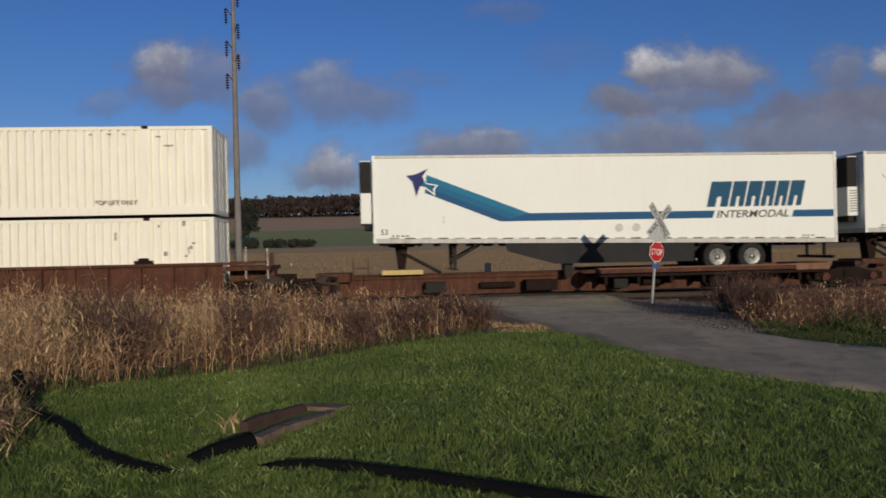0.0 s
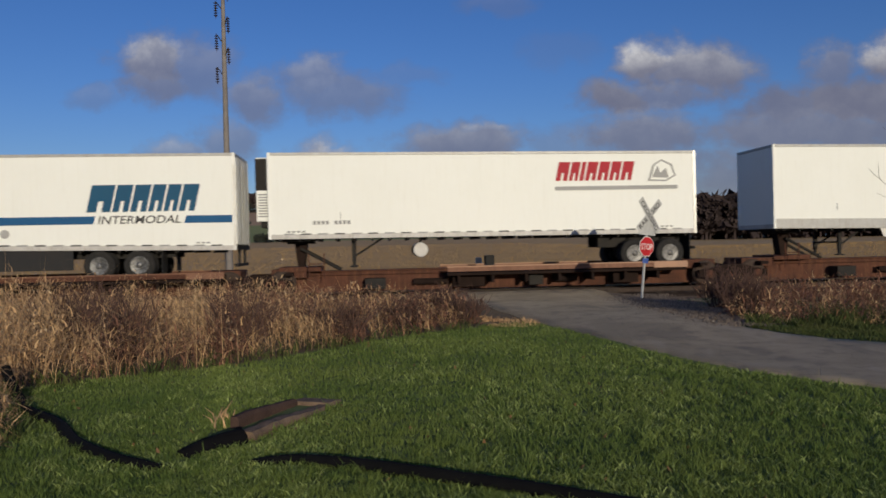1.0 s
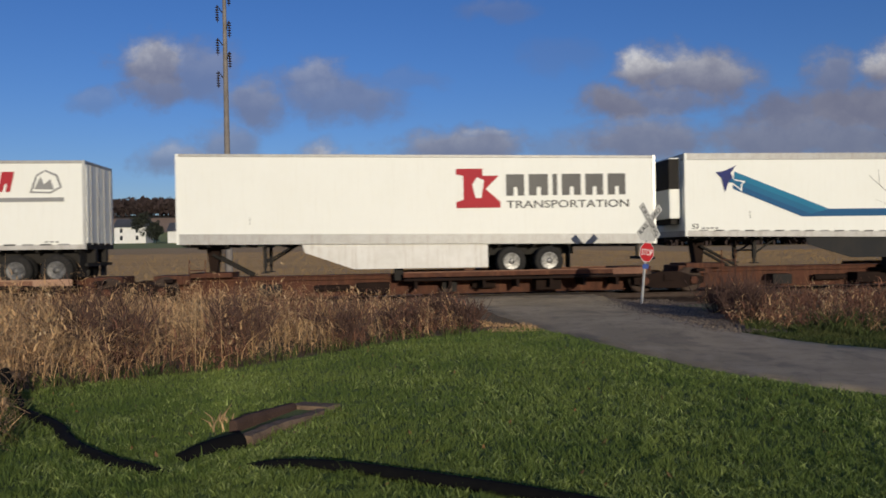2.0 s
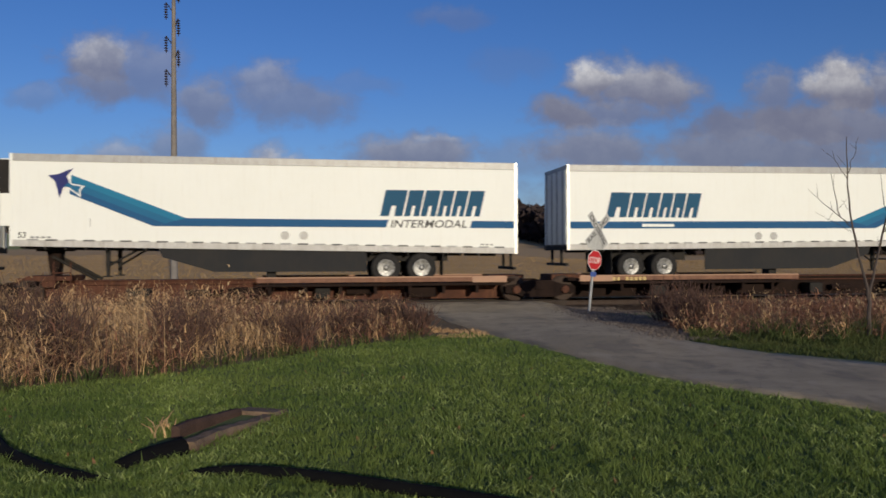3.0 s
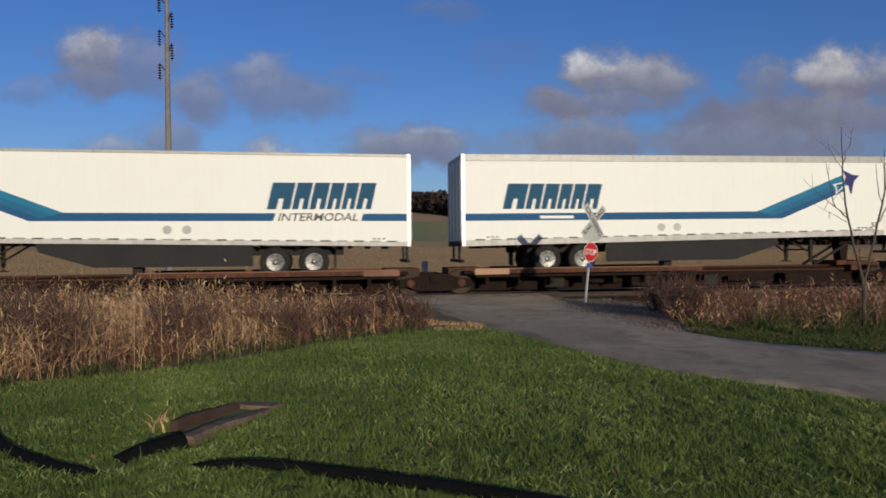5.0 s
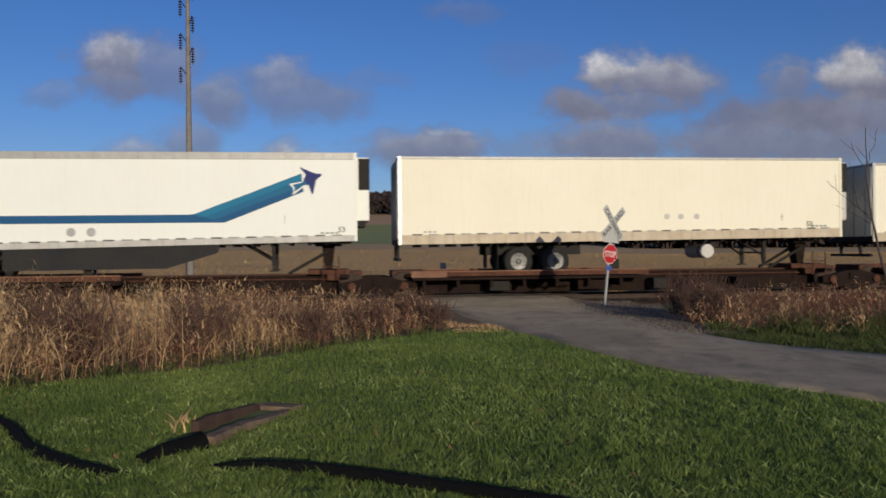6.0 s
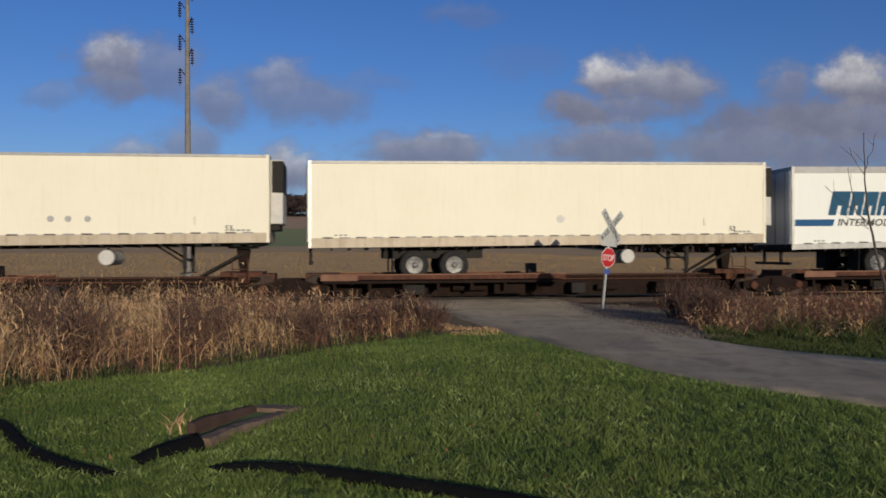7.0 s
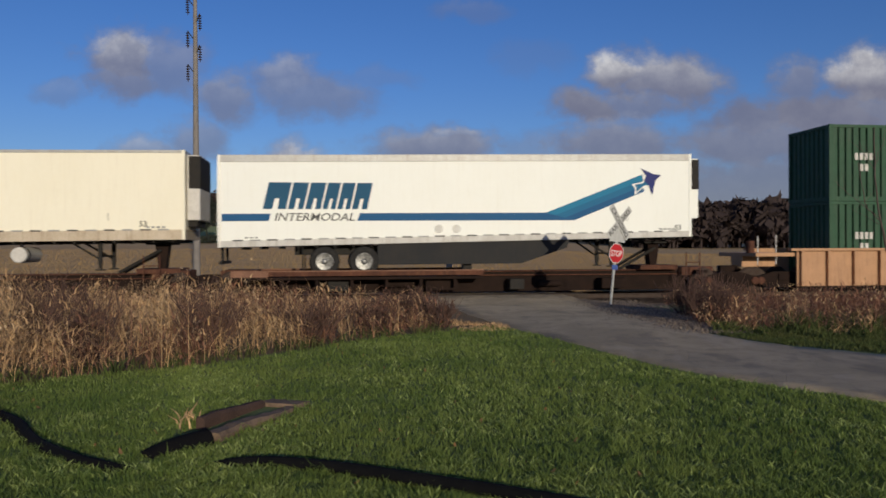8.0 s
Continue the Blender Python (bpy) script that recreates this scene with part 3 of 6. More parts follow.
def add_wheel(parent, x, y, z, shiny=True):
    w = new("wheel", TYRE_MESH)
    w.parent = parent
    w.matrix_basis = pose(x, y, z, 0, random.uniform(0, 90), 0) if y < 0 else pose(x, y, z, 0, 0, 180)
    r = new("rim", RIM_MESH if shiny else DULLRIM_MESH)
    r.parent = w
    tagged(r, "bright polished metal rim" if shiny else "dull grimy steel rim")


def mirror_x(pts, length, left):
    return pts if left else [(length - x, z) for x, z in pts][::-1]


def slanted_blocks(parent, x, z0, z1, widths, gap, slant, material, name, label, y=-1.306):
    """A row of plain leaning blocks that stands for a painted brand name."""
    h = z1 - z0
    for k, w in enumerate(widths):
        def at(f, g):
            return (x + w * f + slant * g, z0 + h * g)
        # heavy leaning blocks, each with one plain notch in its foot
        if w < 0.2:
            pts = [at(0, 0), at(1, 0), at(1, 1), at(0, 1)]
        else:
            pts = [at(0, 0), at(0.40, 0), at(0.42, 0.40), at(0.62, 0.40), at(0.64, 0), at(1, 0), at(1, 1), at(0, 1)]
        part(name, prism(pts, y, y + 0.004), material, parent, label)
        x += w + gap


def arrow_livery(tr, length, left, rear_low=True, sub="word"):
    """Blue stripe that climbs to a dart near the nose, with a row of heavy blocks near the rear. x runs from the nose."""
    y = -1.305

    def P(pts, name, mat, label, y=y):
        part(name, prism(mirror_x(pts, length, left), y, y + 0.004), mat, tr, label)
    # the level run, broken for the wording under the name
    a, b = (11.75, 14.45) if left else (length - 4.4, length - 1.72)
    if left:
        P([(5.0, 2.57), (a - 0.1, 2.55), (a - 0.02, 2.80), (5.25, 2.83)], "stripe", BLUE, "blue level stripe")
        P([(b + 0.05, 2.54), (length - 0.12, 2.53), (length - 0.12, 2.77), (b + 0.13, 2.78)], "stripe", BLUE, "blue level stripe")
    elif sub == "word":
        P([(5.0, 2.57), (a - 0.08, 2.55), (a - 0.16, 2.80), (5.25, 2.83)], "stripe", BLUE, "blue level stripe")
        P([(b + 0.12, 2.54), (length - 0.12, 2.53), (length - 0.12, 2.77), (b + 0.04, 2.78)], "stripe", BLUE, "blue level stripe")
    else:
        P([(5.0, 2.57), (length - 0.12, 2.53), (length - 0.12, 2.77), (5.25, 2.83)], "stripe", BLUE, "blue level stripe")
    # the climbing run in three bands of lighter and darker blue
    for k, mat in enumerate((BLUE, BLUEMID, BLUELIT)):
        f0, f1 = k / 3, (k + 1) / 3
        lo, hi = ((4.25, 2.57), (1.74, 3.57)), ((5.25, 2.83), (1.80, 4.17))

        def at(e, f):
            return (lo[e][0] + (hi[e][0] - lo[e][0]) * f, lo[e][1] + (hi[e][1] - lo[e][1]) * f)
        P([at(0, f0), at(0, f1), at(1, f1), at(1, f0)], "stripe_rise", mat, "shaded blue rising stripe")
    P([(4.25, 2.57), (5.02, 2.57), (5.25, 2.83)], "stripe_joint", BLUE, "blue stripe corner")
    # the dart: a plain four-pointed flying shape with a white keyline
    P([(1.60, 4.05), (1.80, 3.90), (2.20, 3.82), (2.07, 3.69), (2.08, 3.46), (1.72, 3.74), (1.50, 3.74), (1.56, 3.9)], "dart_outline", WHITE, "white keyline", -1.309)
    P([(1.66, 3.99), (1.80, 3.86), (2.10, 3.80), (2.02, 3.70), (2.03, 3.55), (1.74, 3.78), (1.56, 3.79), (1.60, 3.9)], "dart_tail", BLUEMID, "blue tail shape", -1.313)
    P([(1.12, 4.15), (1.40, 4.18), (1.86, 4.38), (1.66, 4.12), (1.74, 3.95), (1.58, 3.80), (1.45, 3.44), (1.33, 3.95)], "dart", NAVY, "dark navy dart shape", -1.317)
    # brand name as plain blocks
    x0 = 11.45 if left else 1.42
    slanted_blocks(tr, x0, 2.93, 3.80, [0.74, 0.50, 0.50, 0.42, 0.42, 0.50], 0.06, 0.20, TEAL, "name_block", "dark teal slanted block")
    if sub == "word":
        lettering("small_wording", "INTERMODAL", 0.36, a + 0.05 if left else 1.80, 2.55, INK, tr, width=2.6, shear=0.22, label="dark italic capital lettering")
    else:
        part("small_wording_bar", box(2.75, 3.95, -1.311, -1.307, 2.60, 2.70), WHITE, tr, "small white bar on the stripe")
    for px in (8.35, 8.95):
        cx = px if left else length - px
        part("round_patch", lathe([(-0.003, 0.14), (0.003, 0.14)], 14, None, (cx, -1.303, 2.28)), GREYRAIL, tr, "faded grey round patch")
    nx = 0.25 if left else length - 0.62
    lettering("length_number", "53", 0.25, nx, 2.20 if left else 2.24, INK, tr, label="small black number")


def trailer(name, label, s, length, left, rear, nose, axles, skin, skirt=None, reefer="dark", tank=False, grey_top=False, group="semi trailers on the train"):
    """A road trailer on a rail car. left: its nose points to the camera's left. rear, nose: heights of floor edge and roof."""
    tr = thing(name, label, "semi trailer", group)
    Q = 1.3

    def hx(x):
        """Distance from the nose turned into place along the body."""
        return x if left else length - x

    def zb(x):
        return nose[0] + (rear[0] - nose[0]) * x / length

    def zt(x):
        return nose[1] + (rear[1] - nose[1]) * x / length
    rail = 0.32 if skin is CREAM else 0.20 if grey_top else 0.15
    deep = 0.24 if grey_top else 0.10
    body = prism([(hx(0.02), zb(0) + rail), (hx(length - 0.02), zb(length) + rail), (hx(length - 0.02), zt(length) - 0.09), (hx(0.02), zt(0) - 0.09)], -Q + 0.01, Q - 0.01, bevel=0.02)
    part("body", body, skin, tr)
    # roof rail and roof
    part("top_rail", prism([(hx(0), zt(0) - deep), (hx(length), zt(length) - deep), (hx(length), zt(length)), (hx(0), zt(0))], -Q - 0.006, Q + 0.006, bevel=0.02), GREYRAIL, tr, "grey metal roof rail")
    part("bottom_rail", prism([(hx(0), zb(0)), (hx(length), zb(length)), (hx(length), zb(length) + rail + 0.004), (hx(0), zb(0) + rail + 0.004)], -Q - 0.008, Q + 0.008, bevel=0.012), LOWRAIL if skin is WHITE else EDGEPALE, tr, "scuffed pale lower rail")
    # reflective dashes along the lower rail
    k = 0
    x = 0.5
    while x < length - 0.6:
        z = zb(x) + rail - 0.015
        part("marking_tape", box(min(hx(x), hx(x + 0.34)), max(hx(x), hx(x + 0.34)), -Q - 0.012, -Q - 0.007, z, z + 0.045), INK if k % 2 else GREYINK, tr)
        x += 0.55
        k += 1
    # corner posts
    for xx in (0.0, length - 0.09):
        part("corner_post", prism([(hx(xx), zb(xx)), (hx(xx + 0.09), zb(xx)), (hx(xx + 0.09), zt(xx)), (hx(xx), zt(xx))], -Q - 0.01, -Q + 0.1), ALU if xx else skin, tr, "riveted corner post")
        part("corner_post", prism([(hx(xx), zb(xx)), (hx(xx + 0.09), zb(xx)), (hx(xx + 0.09), zt(xx)), (hx(xx), zt(xx))], Q - 0.1, Q + 0.01), ALU if xx else skin, tr, "riveted corner post")
    # panel joints with rivets on the side
    bm = bmesh.new()
    x = 1.24
    while x < length - 0.5:
        box(hx(x) - 0.012, hx(x) + 0.012, -Q + 0.007, -Q + 0.014, zb(x) + rail, zt(x) - 0.09, 0, bm)
        x += 1.24
    part("panel_joint", bm, skin, tr)
    # rear doors
    dx0, dx1 = sorted((hx(length), hx(length + 0.03)))
    for y0, y1 in ((-Q + 0.06, -0.01), (0.01, Q - 0.06)):
        d = part("rear_door", box(dx0, dx1, y0, y1, zb(length) + 0.2, zt(length) - 0.16, 0.01), skin, tr, "swing door at the rear")
        xr = hx(length + 0.05)
        for yy in (y0 + 0.3, y1 - 0.3):
            bmr = rod((xr, yy, zb(length) + 0.15), (xr, yy, zt(length) - 0.12), 0.02, seg=8)
            part("lock_rod", bmr, GREYRAIL, d, "steel lock rod")
    ex0, ex1 = sorted((hx(length), hx(length + 0.02)))
    part("door_frame", box(ex0, ex1, -Q, Q, zb(length), zb(length) + 0.2), BLACK, tr, "dark door sill")
    # under-ride guard
    g = box(min(hx(length - 0.1), hx(length)), max(hx(length - 0.1), hx(length)), -1.15, 1.15, zb(length) - 0.55, zb(length) - 0.45)
    for y in (-0.6, 0.5):
        box(min(hx(length - 0.08), hx(length)), max(hx(length - 0.08), hx(length)), y, y + 0.1, zb(length) - 0.46, zb(length) + 0.02, 0, g)
    part("under_ride_guard", g, BLACK, tr, "black steel guard bar")
    # sliding bogie with tandem axles
    zw = 0.70 + 0.5
    ax = [length - a for a in axles]
    lo, hi = sorted((hx(ax[0] + 1.0), hx(ax[-1] - 1.1)))
    bm = box(lo, hi, -0.62, -0.42, 1.42, zb(ax[0]) - 0.0, 0.01)
    box(lo, hi, 0.42, 0.62, 1.42, zb(ax[0]) - 0.0, 0.01, bm)
    for a in ax:
        rod((hx(a), -0.95, zw), (hx(a), 0.95, zw), 0.07, seg=10, bm=bm)
        box(hx(a) - 0.16, hx(a) + 0.16, -0.6, -0.3, zw - 0.05, 1.5, 0.01, bm)
        box(hx(a) - 0.16, hx(a) + 0.16, 0.3, 0.6, zw - 0.05, 1.5, 0.01, bm)
    part("axle_frame", bm, BLACK, tr, "black steel axle frame")
    for a in ax:
        add_wheel(tr, hx(a), -1.14, zw, skin is WHITE and length > 15)
        add_wheel(tr, hx(a), -0.82, zw, skin is WHITE and length > 15)
        add_wheel(tr, hx(a), 1.14, zw, skin is WHITE and length > 15)
        add_wheel(tr, hx(a), 0.82, zw, skin is WHITE and length > 15)
    mf = length - min(axles) + 0.72
    part("mud_flap", box(hx(mf) - 0.01, hx(mf) + 0.01, -1.25, -0.65, 0.95, zb(mf) + 0.02), TYRE, tr, "black rubber mud flap")
    part("mud_flap", box(hx(mf) - 0.01, hx(mf) + 0.01, 0.65, 1.25, 0.95, zb(mf) + 0.02), TYRE, tr, "black rubber mud flap")
    # floor beams
    bm = bmesh.new()
    x = 0.4
    while x < length - 0.2:
        box(hx(x) - 0.03, hx(x) + 0.03, -1.22, 1.22, zb(x) - 0.09, zb(x) + 0.02, 0, bm)
        x += 0.6
    tagged(part("cross_member", bm, BLACK, tr, "row of steel floor beams"), kind="stuff")
    # landing gear
    xl = 2.75
    for y in (-0.75, 0.75):
        leg = box(hx(xl) - 0.06, hx(xl) + 0.06, y - 0.06, y + 0.06, 1.15, zb(xl), 0.008)
        box(hx(xl) - 0.045, hx(xl) + 0.045, y - 0.045, y + 0.045, 0.98, 1.16, 0, leg)
        box(hx(xl) - 0.13, hx(xl) + 0.13, y - 0.12, y + 0.12, 0.95, 0.99, 0.01, leg)
        part("landing_leg", leg, BLACK, tr, "black folding support leg")
    bm = rod((hx(xl), -0.75, 1.30), (hx(xl + 1.0), -0.6, zb(xl)), 0.035, seg=8)
    rod((hx(xl), 0.75, 1.30), (hx(xl + 1.0), 0.6, zb(xl)), 0.035, seg=8, bm=bm)
    rod((hx(xl), -0.75, 1.42), (hx(xl), 0.75, 1.42), 0.03, seg=8, bm=bm)
    part("brace", bm, BLACK, tr, "steel support brace")
    # coupler plate over the hitch
    c0, c1 = sorted((hx(0.2), hx(1.5)))
    part("coupler_plate", box(c0, c1, -1.0, 1.0, zb(0.8) - 0.06, zb(0.8) + 0.02), BLACK, tr)
    if skirt:
        mat, x0, x1, zlow = skirt
        part("side_skirt", prism([(hx(x0), zb(x0) - 0.0), (hx(x1), zb(x1) - 0.0), (hx(x1), zlow), (hx(x0 + 1.7), zlow + 0.02), (hx(x0 + 0.1), zb(x0) - 0.28)], -1.24, -1.215), mat, tr, "long flat side skirt panel")
    if tank is not False:
        z = zb(tank) - 0.42
        t = part("fuel_tank", lathe([(-1.12, 0.02), (-1.12, 0.22), (-1.09, 0.25), (0.2, 0.25), (0.22, 0.22)], 24, None, (hx(tank), 0, z)), PALE, tr, "pale round-ended fuel tank")
        bm = box(hx(tank) - 0.04, hx(tank) + 0.04, -0.9, -0.82, z, zb(tank))
        lathe([(-0.9, 0.262), (-0.82, 0.262)], 20, bm, (hx(tank), 0, z))
        part("tank_strap", bm, BLACK, t)
    # refrigeration unit on the nose
    if reefer:
        zt0 = zt(0)
        u0, u1 = sorted((hx(-0.42), hx(-0.003)))
        unit = part("cooling_unit", box(u0, u1, -0.98, 0.98, zt0 - 2.25, zt0 - 0.12, 0.06), PALE if reefer == "light" else WHITE, tr, "white refrigeration unit on the nose")
        b0, b1 = sorted((hx(-0.435), hx(-0.06)))
        part("cooling_grille", box(b0, b1, -1.0, 1.0, zt0 - 1.22, zt0 - 0.16, 0.03), BLACK, unit, "black grille housing")
        bm = bmesh.new()
        for i in range(9 if length < 15 else 0):
            z = zt0 - 2.1 + i * 0.09
            box(u0 + 0.08, u1 - 0.05, -0.995, -0.975, z, z + 0.045, 0, bm)
        if length < 15:
            tagged(part("side_louvre", bm, GREYINK, unit, "row of side louvres"), kind="stuff")
        else:
            bm.free()
        e0, e1 = sorted((hx(-0.30), hx(-0.003)))
        part("unit_base", box(e0, e1, -0.8, 0.8, zt0 - 2.45, zt0 - 2.24, 0.02), BLACK, unit)
    # small fittings on the side
    part("vent_door", box(hx(2.35) - 0.008, hx(2.35) + 0.008, -Q - 0.008, -Q + 0.01, 2.55, 2.80), GREYINK, tr, "small upright latch")
    for i in range(3):
        xx = length - 0.9 - i * 0.16
        part("placard", box(hx(xx) - 0.05, hx(xx) + 0.05, -Q - 0.006, -Q + 0.01, zb(xx) + rail + 0.07, zb(xx) + rail + 0.12), GREYINK, tr, "small dark placard")
    m0 = hx(0.9)
    for i in range(4):
        part("number_bar", box(m0 - 0.3 + i * 0.16, m0 - 0.19 + i * 0.16, -Q - 0.006, -Q + 0.01, zb(1) + rail + 0.06, zb(1) + rail + 0.12), GREYINK, tr, "small grey bar of a number")
    return on_train(tr, s)


LOWRAIL = surface("scuffed_grey_rail", (0.56, 0.55, 0.52), (0.42, 0.40, 0.37), 0.6, 0.1, 2, 30, 0.1, 0.5, (0.24, 0.20, 0.16), dirt=0.5)
EDGEPALE = surface("pale_worn_rail", (0.55, 0.47, 0.36), (0.42, 0.34, 0.24), 0.6, 0.1, 2, 30, 0.1, 0.5, (0.22, 0.15, 0.09), dirt=0.5)
SKIRTDIRTY = surface("dirty_white_panel", (0.72, 0.71, 0.67), (0.62, 0.60, 0.55), 0.6, 0, 0.9, 6, 0.05, 0.6, (0.40, 0.33, 0.26), dirt=0.35)


def bogie(s):
    """A two-axle railway truck."""
    b = thing("rail_truck", "dark rusty two-axle railway truck with steel wheels", "railway truck", "railway trucks under the train")
    for y in (-1.02, 1.02):
        pts = [(-1.25, 0.30), (-1.25, 0.55), (-0.75, 0.62), (-0.35, 0.74), (0.35, 0.74), (0.75, 0.62), (1.25, 0.55), (1.25, 0.30), (0.95, 0.30), (0.55, 0.16), (-0.55, 0.16), (-0.95, 0.30)]
        f = part("side_frame", prism(pts, y - 0.07, y + 0.07, bevel=0.015), RUSTSHADE, b, "cast steel side frame")
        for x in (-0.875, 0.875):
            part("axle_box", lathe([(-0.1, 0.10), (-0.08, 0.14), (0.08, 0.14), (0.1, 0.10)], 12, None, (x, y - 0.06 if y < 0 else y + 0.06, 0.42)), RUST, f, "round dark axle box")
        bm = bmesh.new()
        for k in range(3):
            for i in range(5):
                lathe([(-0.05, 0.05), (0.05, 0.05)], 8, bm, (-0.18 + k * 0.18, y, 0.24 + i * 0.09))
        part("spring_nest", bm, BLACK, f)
    part("bolster", box(-0.2, 0.2, -1.15, 1.15, 0.42, 0.66, 0.02), RUSTSHADE, b)
    for x in (-0.875, 0.875):
        for y in (-0.75, 0.75):
            part("wheel", lathe([(-0.06, 0.10), (-0.05, 0.30), (-0.065, 0.37), (-0.065, 0.42), (0.045, 0.425), (0.05, 0.46), (0.07, 0.46), (0.07, 0.36), (0.05, 0.30), (0.06, 0.10)], 28, None, (x, y, 0.44)), RAILSTEEL, b, "steel rail wheel", True)
        part("axle", rod((x, -1.0, 0.44), (x, 1.0, 0.44), 0.075), RAILSTEEL, b)
    return on_train(b, s)


def spine_car(s0, s1, rear_s, nose_s, left, tag):
    """One low platform of an articulated rail car between two trucks. rear_s, nose_s: the trailer's rear and nose."""
    c = thing("spine_car", "rust-brown low rail car with a wheel platform and hitch", "rail car", "spine cars under the trailers")
    length = s1 - s0
    d = 1 if not left else -1
    # Beam carried low so the gap under the car stays dark
    part("centre_sill", box(0.55, length - 0.55, -0.33, 0.33, 0.10, 0.80, 0.02), RUST if tag < 4 else RUSTSHADE, c, "long brown centre beam")
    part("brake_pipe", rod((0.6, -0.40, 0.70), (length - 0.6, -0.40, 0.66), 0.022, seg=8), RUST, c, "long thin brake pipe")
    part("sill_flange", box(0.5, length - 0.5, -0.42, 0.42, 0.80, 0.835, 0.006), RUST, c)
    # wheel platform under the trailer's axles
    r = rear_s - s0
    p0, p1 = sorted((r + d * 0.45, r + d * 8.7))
    pl = part("wheel_platform", box(p0, p1, -1.38, 1.38, 0.60, 0.69, 0.01), RUSTSHADE, c, "brown steel wheel platform")
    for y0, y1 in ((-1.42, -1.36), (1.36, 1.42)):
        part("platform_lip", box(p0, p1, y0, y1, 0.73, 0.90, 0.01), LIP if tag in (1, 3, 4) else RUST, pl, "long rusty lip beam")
        # thin upper strip in a lighter tone, a painted sunlit edge
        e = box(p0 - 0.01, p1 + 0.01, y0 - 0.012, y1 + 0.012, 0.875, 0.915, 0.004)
        part("lip_edge", e, EDGE if tag in (1, 3, 4) else LIP, pl, "orange-brown upper edge, coloured paler as sunlit")
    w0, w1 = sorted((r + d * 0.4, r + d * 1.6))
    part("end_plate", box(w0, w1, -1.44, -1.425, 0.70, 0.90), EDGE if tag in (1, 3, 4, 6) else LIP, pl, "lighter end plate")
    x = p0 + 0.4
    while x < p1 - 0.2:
        part("outrigger", prism([(x - 0.05, 0.34), (x + 0.05, 0.34), (x + 0.05, 0.60), (x - 0.05, 0.60)], -1.3, 1.3), RUSTSHADE, c)
        x += 1.15
    # stencilled number, shown as plain bars
    bx = p0 + 1.0
    for i in range(9 if tag == 4 else 0):
        if i == 3:
            continue
        part("number_bar", box(bx + i * 0.16, bx + i * 0.16 + 0.10, -1.428, -1.422, 0.72, 0.84), YELLOW, pl, "pale bar of a stencilled number")
    # hitch stand
    h = nose_s - s0 - d * 0.0
    hx = h + (-d) * 0.95
    zt = 1.86
    st = part("hitch_stand", prism([(hx - 0.12, 1.0), (hx + 0.12, 1.0), (hx + 0.22, zt - 0.08), (hx - 0.22, zt - 0.08)], -0.22, 0.22, bevel=0.01), RUSTSHADE, c, "folding steel hitch stand")
    bm = rod((hx, -0.34, zt - 0.25), (hx - d * 1.35, -0.34, 0.86), 0.055, seg=8)
    rod((hx, 0.34, zt - 0.25), (hx - d * 1.35, 0.34, 0.86), 0.055, seg=8, bm=bm)
    part("hitch_strut", bm, BLACK, st, "slanting steel strut")
    part("hitch_plate", box(hx - 0.45, hx + 0.45, -0.5, 0.5, zt - 0.08, zt, 0.02), BLACK, st)
    part("hitch_base", box(hx - 0.7, hx + 0.7, -0.75, 0.75, 0.835, 1.0, 0.02), YELLOW if tag in (0, 4) else RUST, st, "hitch base plate")
    # brake rigging and fittings under and beside the beam
    for k, (fx, fz, ln) in enumerate(((0.32, 0.30, 1.2), (0.62, 0.28, 0.8))):
        part("brake_cylinder", rod((length * fx, -0.55, fz + 0.1), (length * fx + ln, -0.55, fz + 0.1), 0.11, seg=12), RUSTSHADE, c)
    # Boxes added to keep the shaded strip below the deck dark
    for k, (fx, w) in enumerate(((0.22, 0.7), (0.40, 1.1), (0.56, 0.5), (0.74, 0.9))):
        part("equipment_box", box(length * fx, length * fx + w, -0.95, -0.4, 0.20, 0.56, 0.03), RUSTSHADE if k % 2 else BLACK, c, "dark equipment box under the deck")
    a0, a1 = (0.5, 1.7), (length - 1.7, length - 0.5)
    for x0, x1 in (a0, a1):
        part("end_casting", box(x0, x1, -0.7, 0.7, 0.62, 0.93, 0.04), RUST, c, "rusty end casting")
        part("side_bearing", box((x0 + x1) / 2 - 0.15, (x0 + x1) / 2 + 0.15, -1.2, 1.2, 0.72, 0.82, 0.01), RUSTSHADE, c)
    xg = a0[1] + 0.1 if left else a1[0] - 0.1
    bm = rod((xg, -1.3, 0.6), (xg, -1.3, 1.45), 0.022, seg=6)
    rod((xg + 0.5, -1.3, 0.6), (xg + 0.5, -1.3, 1.45), 0.022, seg=6, bm=bm)
    rod((xg, -1.3, 1.1), (xg + 0.5, -1.3, 1.1), 0.018, seg=6, bm=bm)
    part("grab_rail", bm, RUST, c, "thin upright grab rail")
    part("valve_box", box(length * 0.47, length * 0.47 + 0.3, -0.95, -0.5, 0.62, 1.25, 0.03), BLACK, c, "black upright valve box")
    return on_train(c, s0)


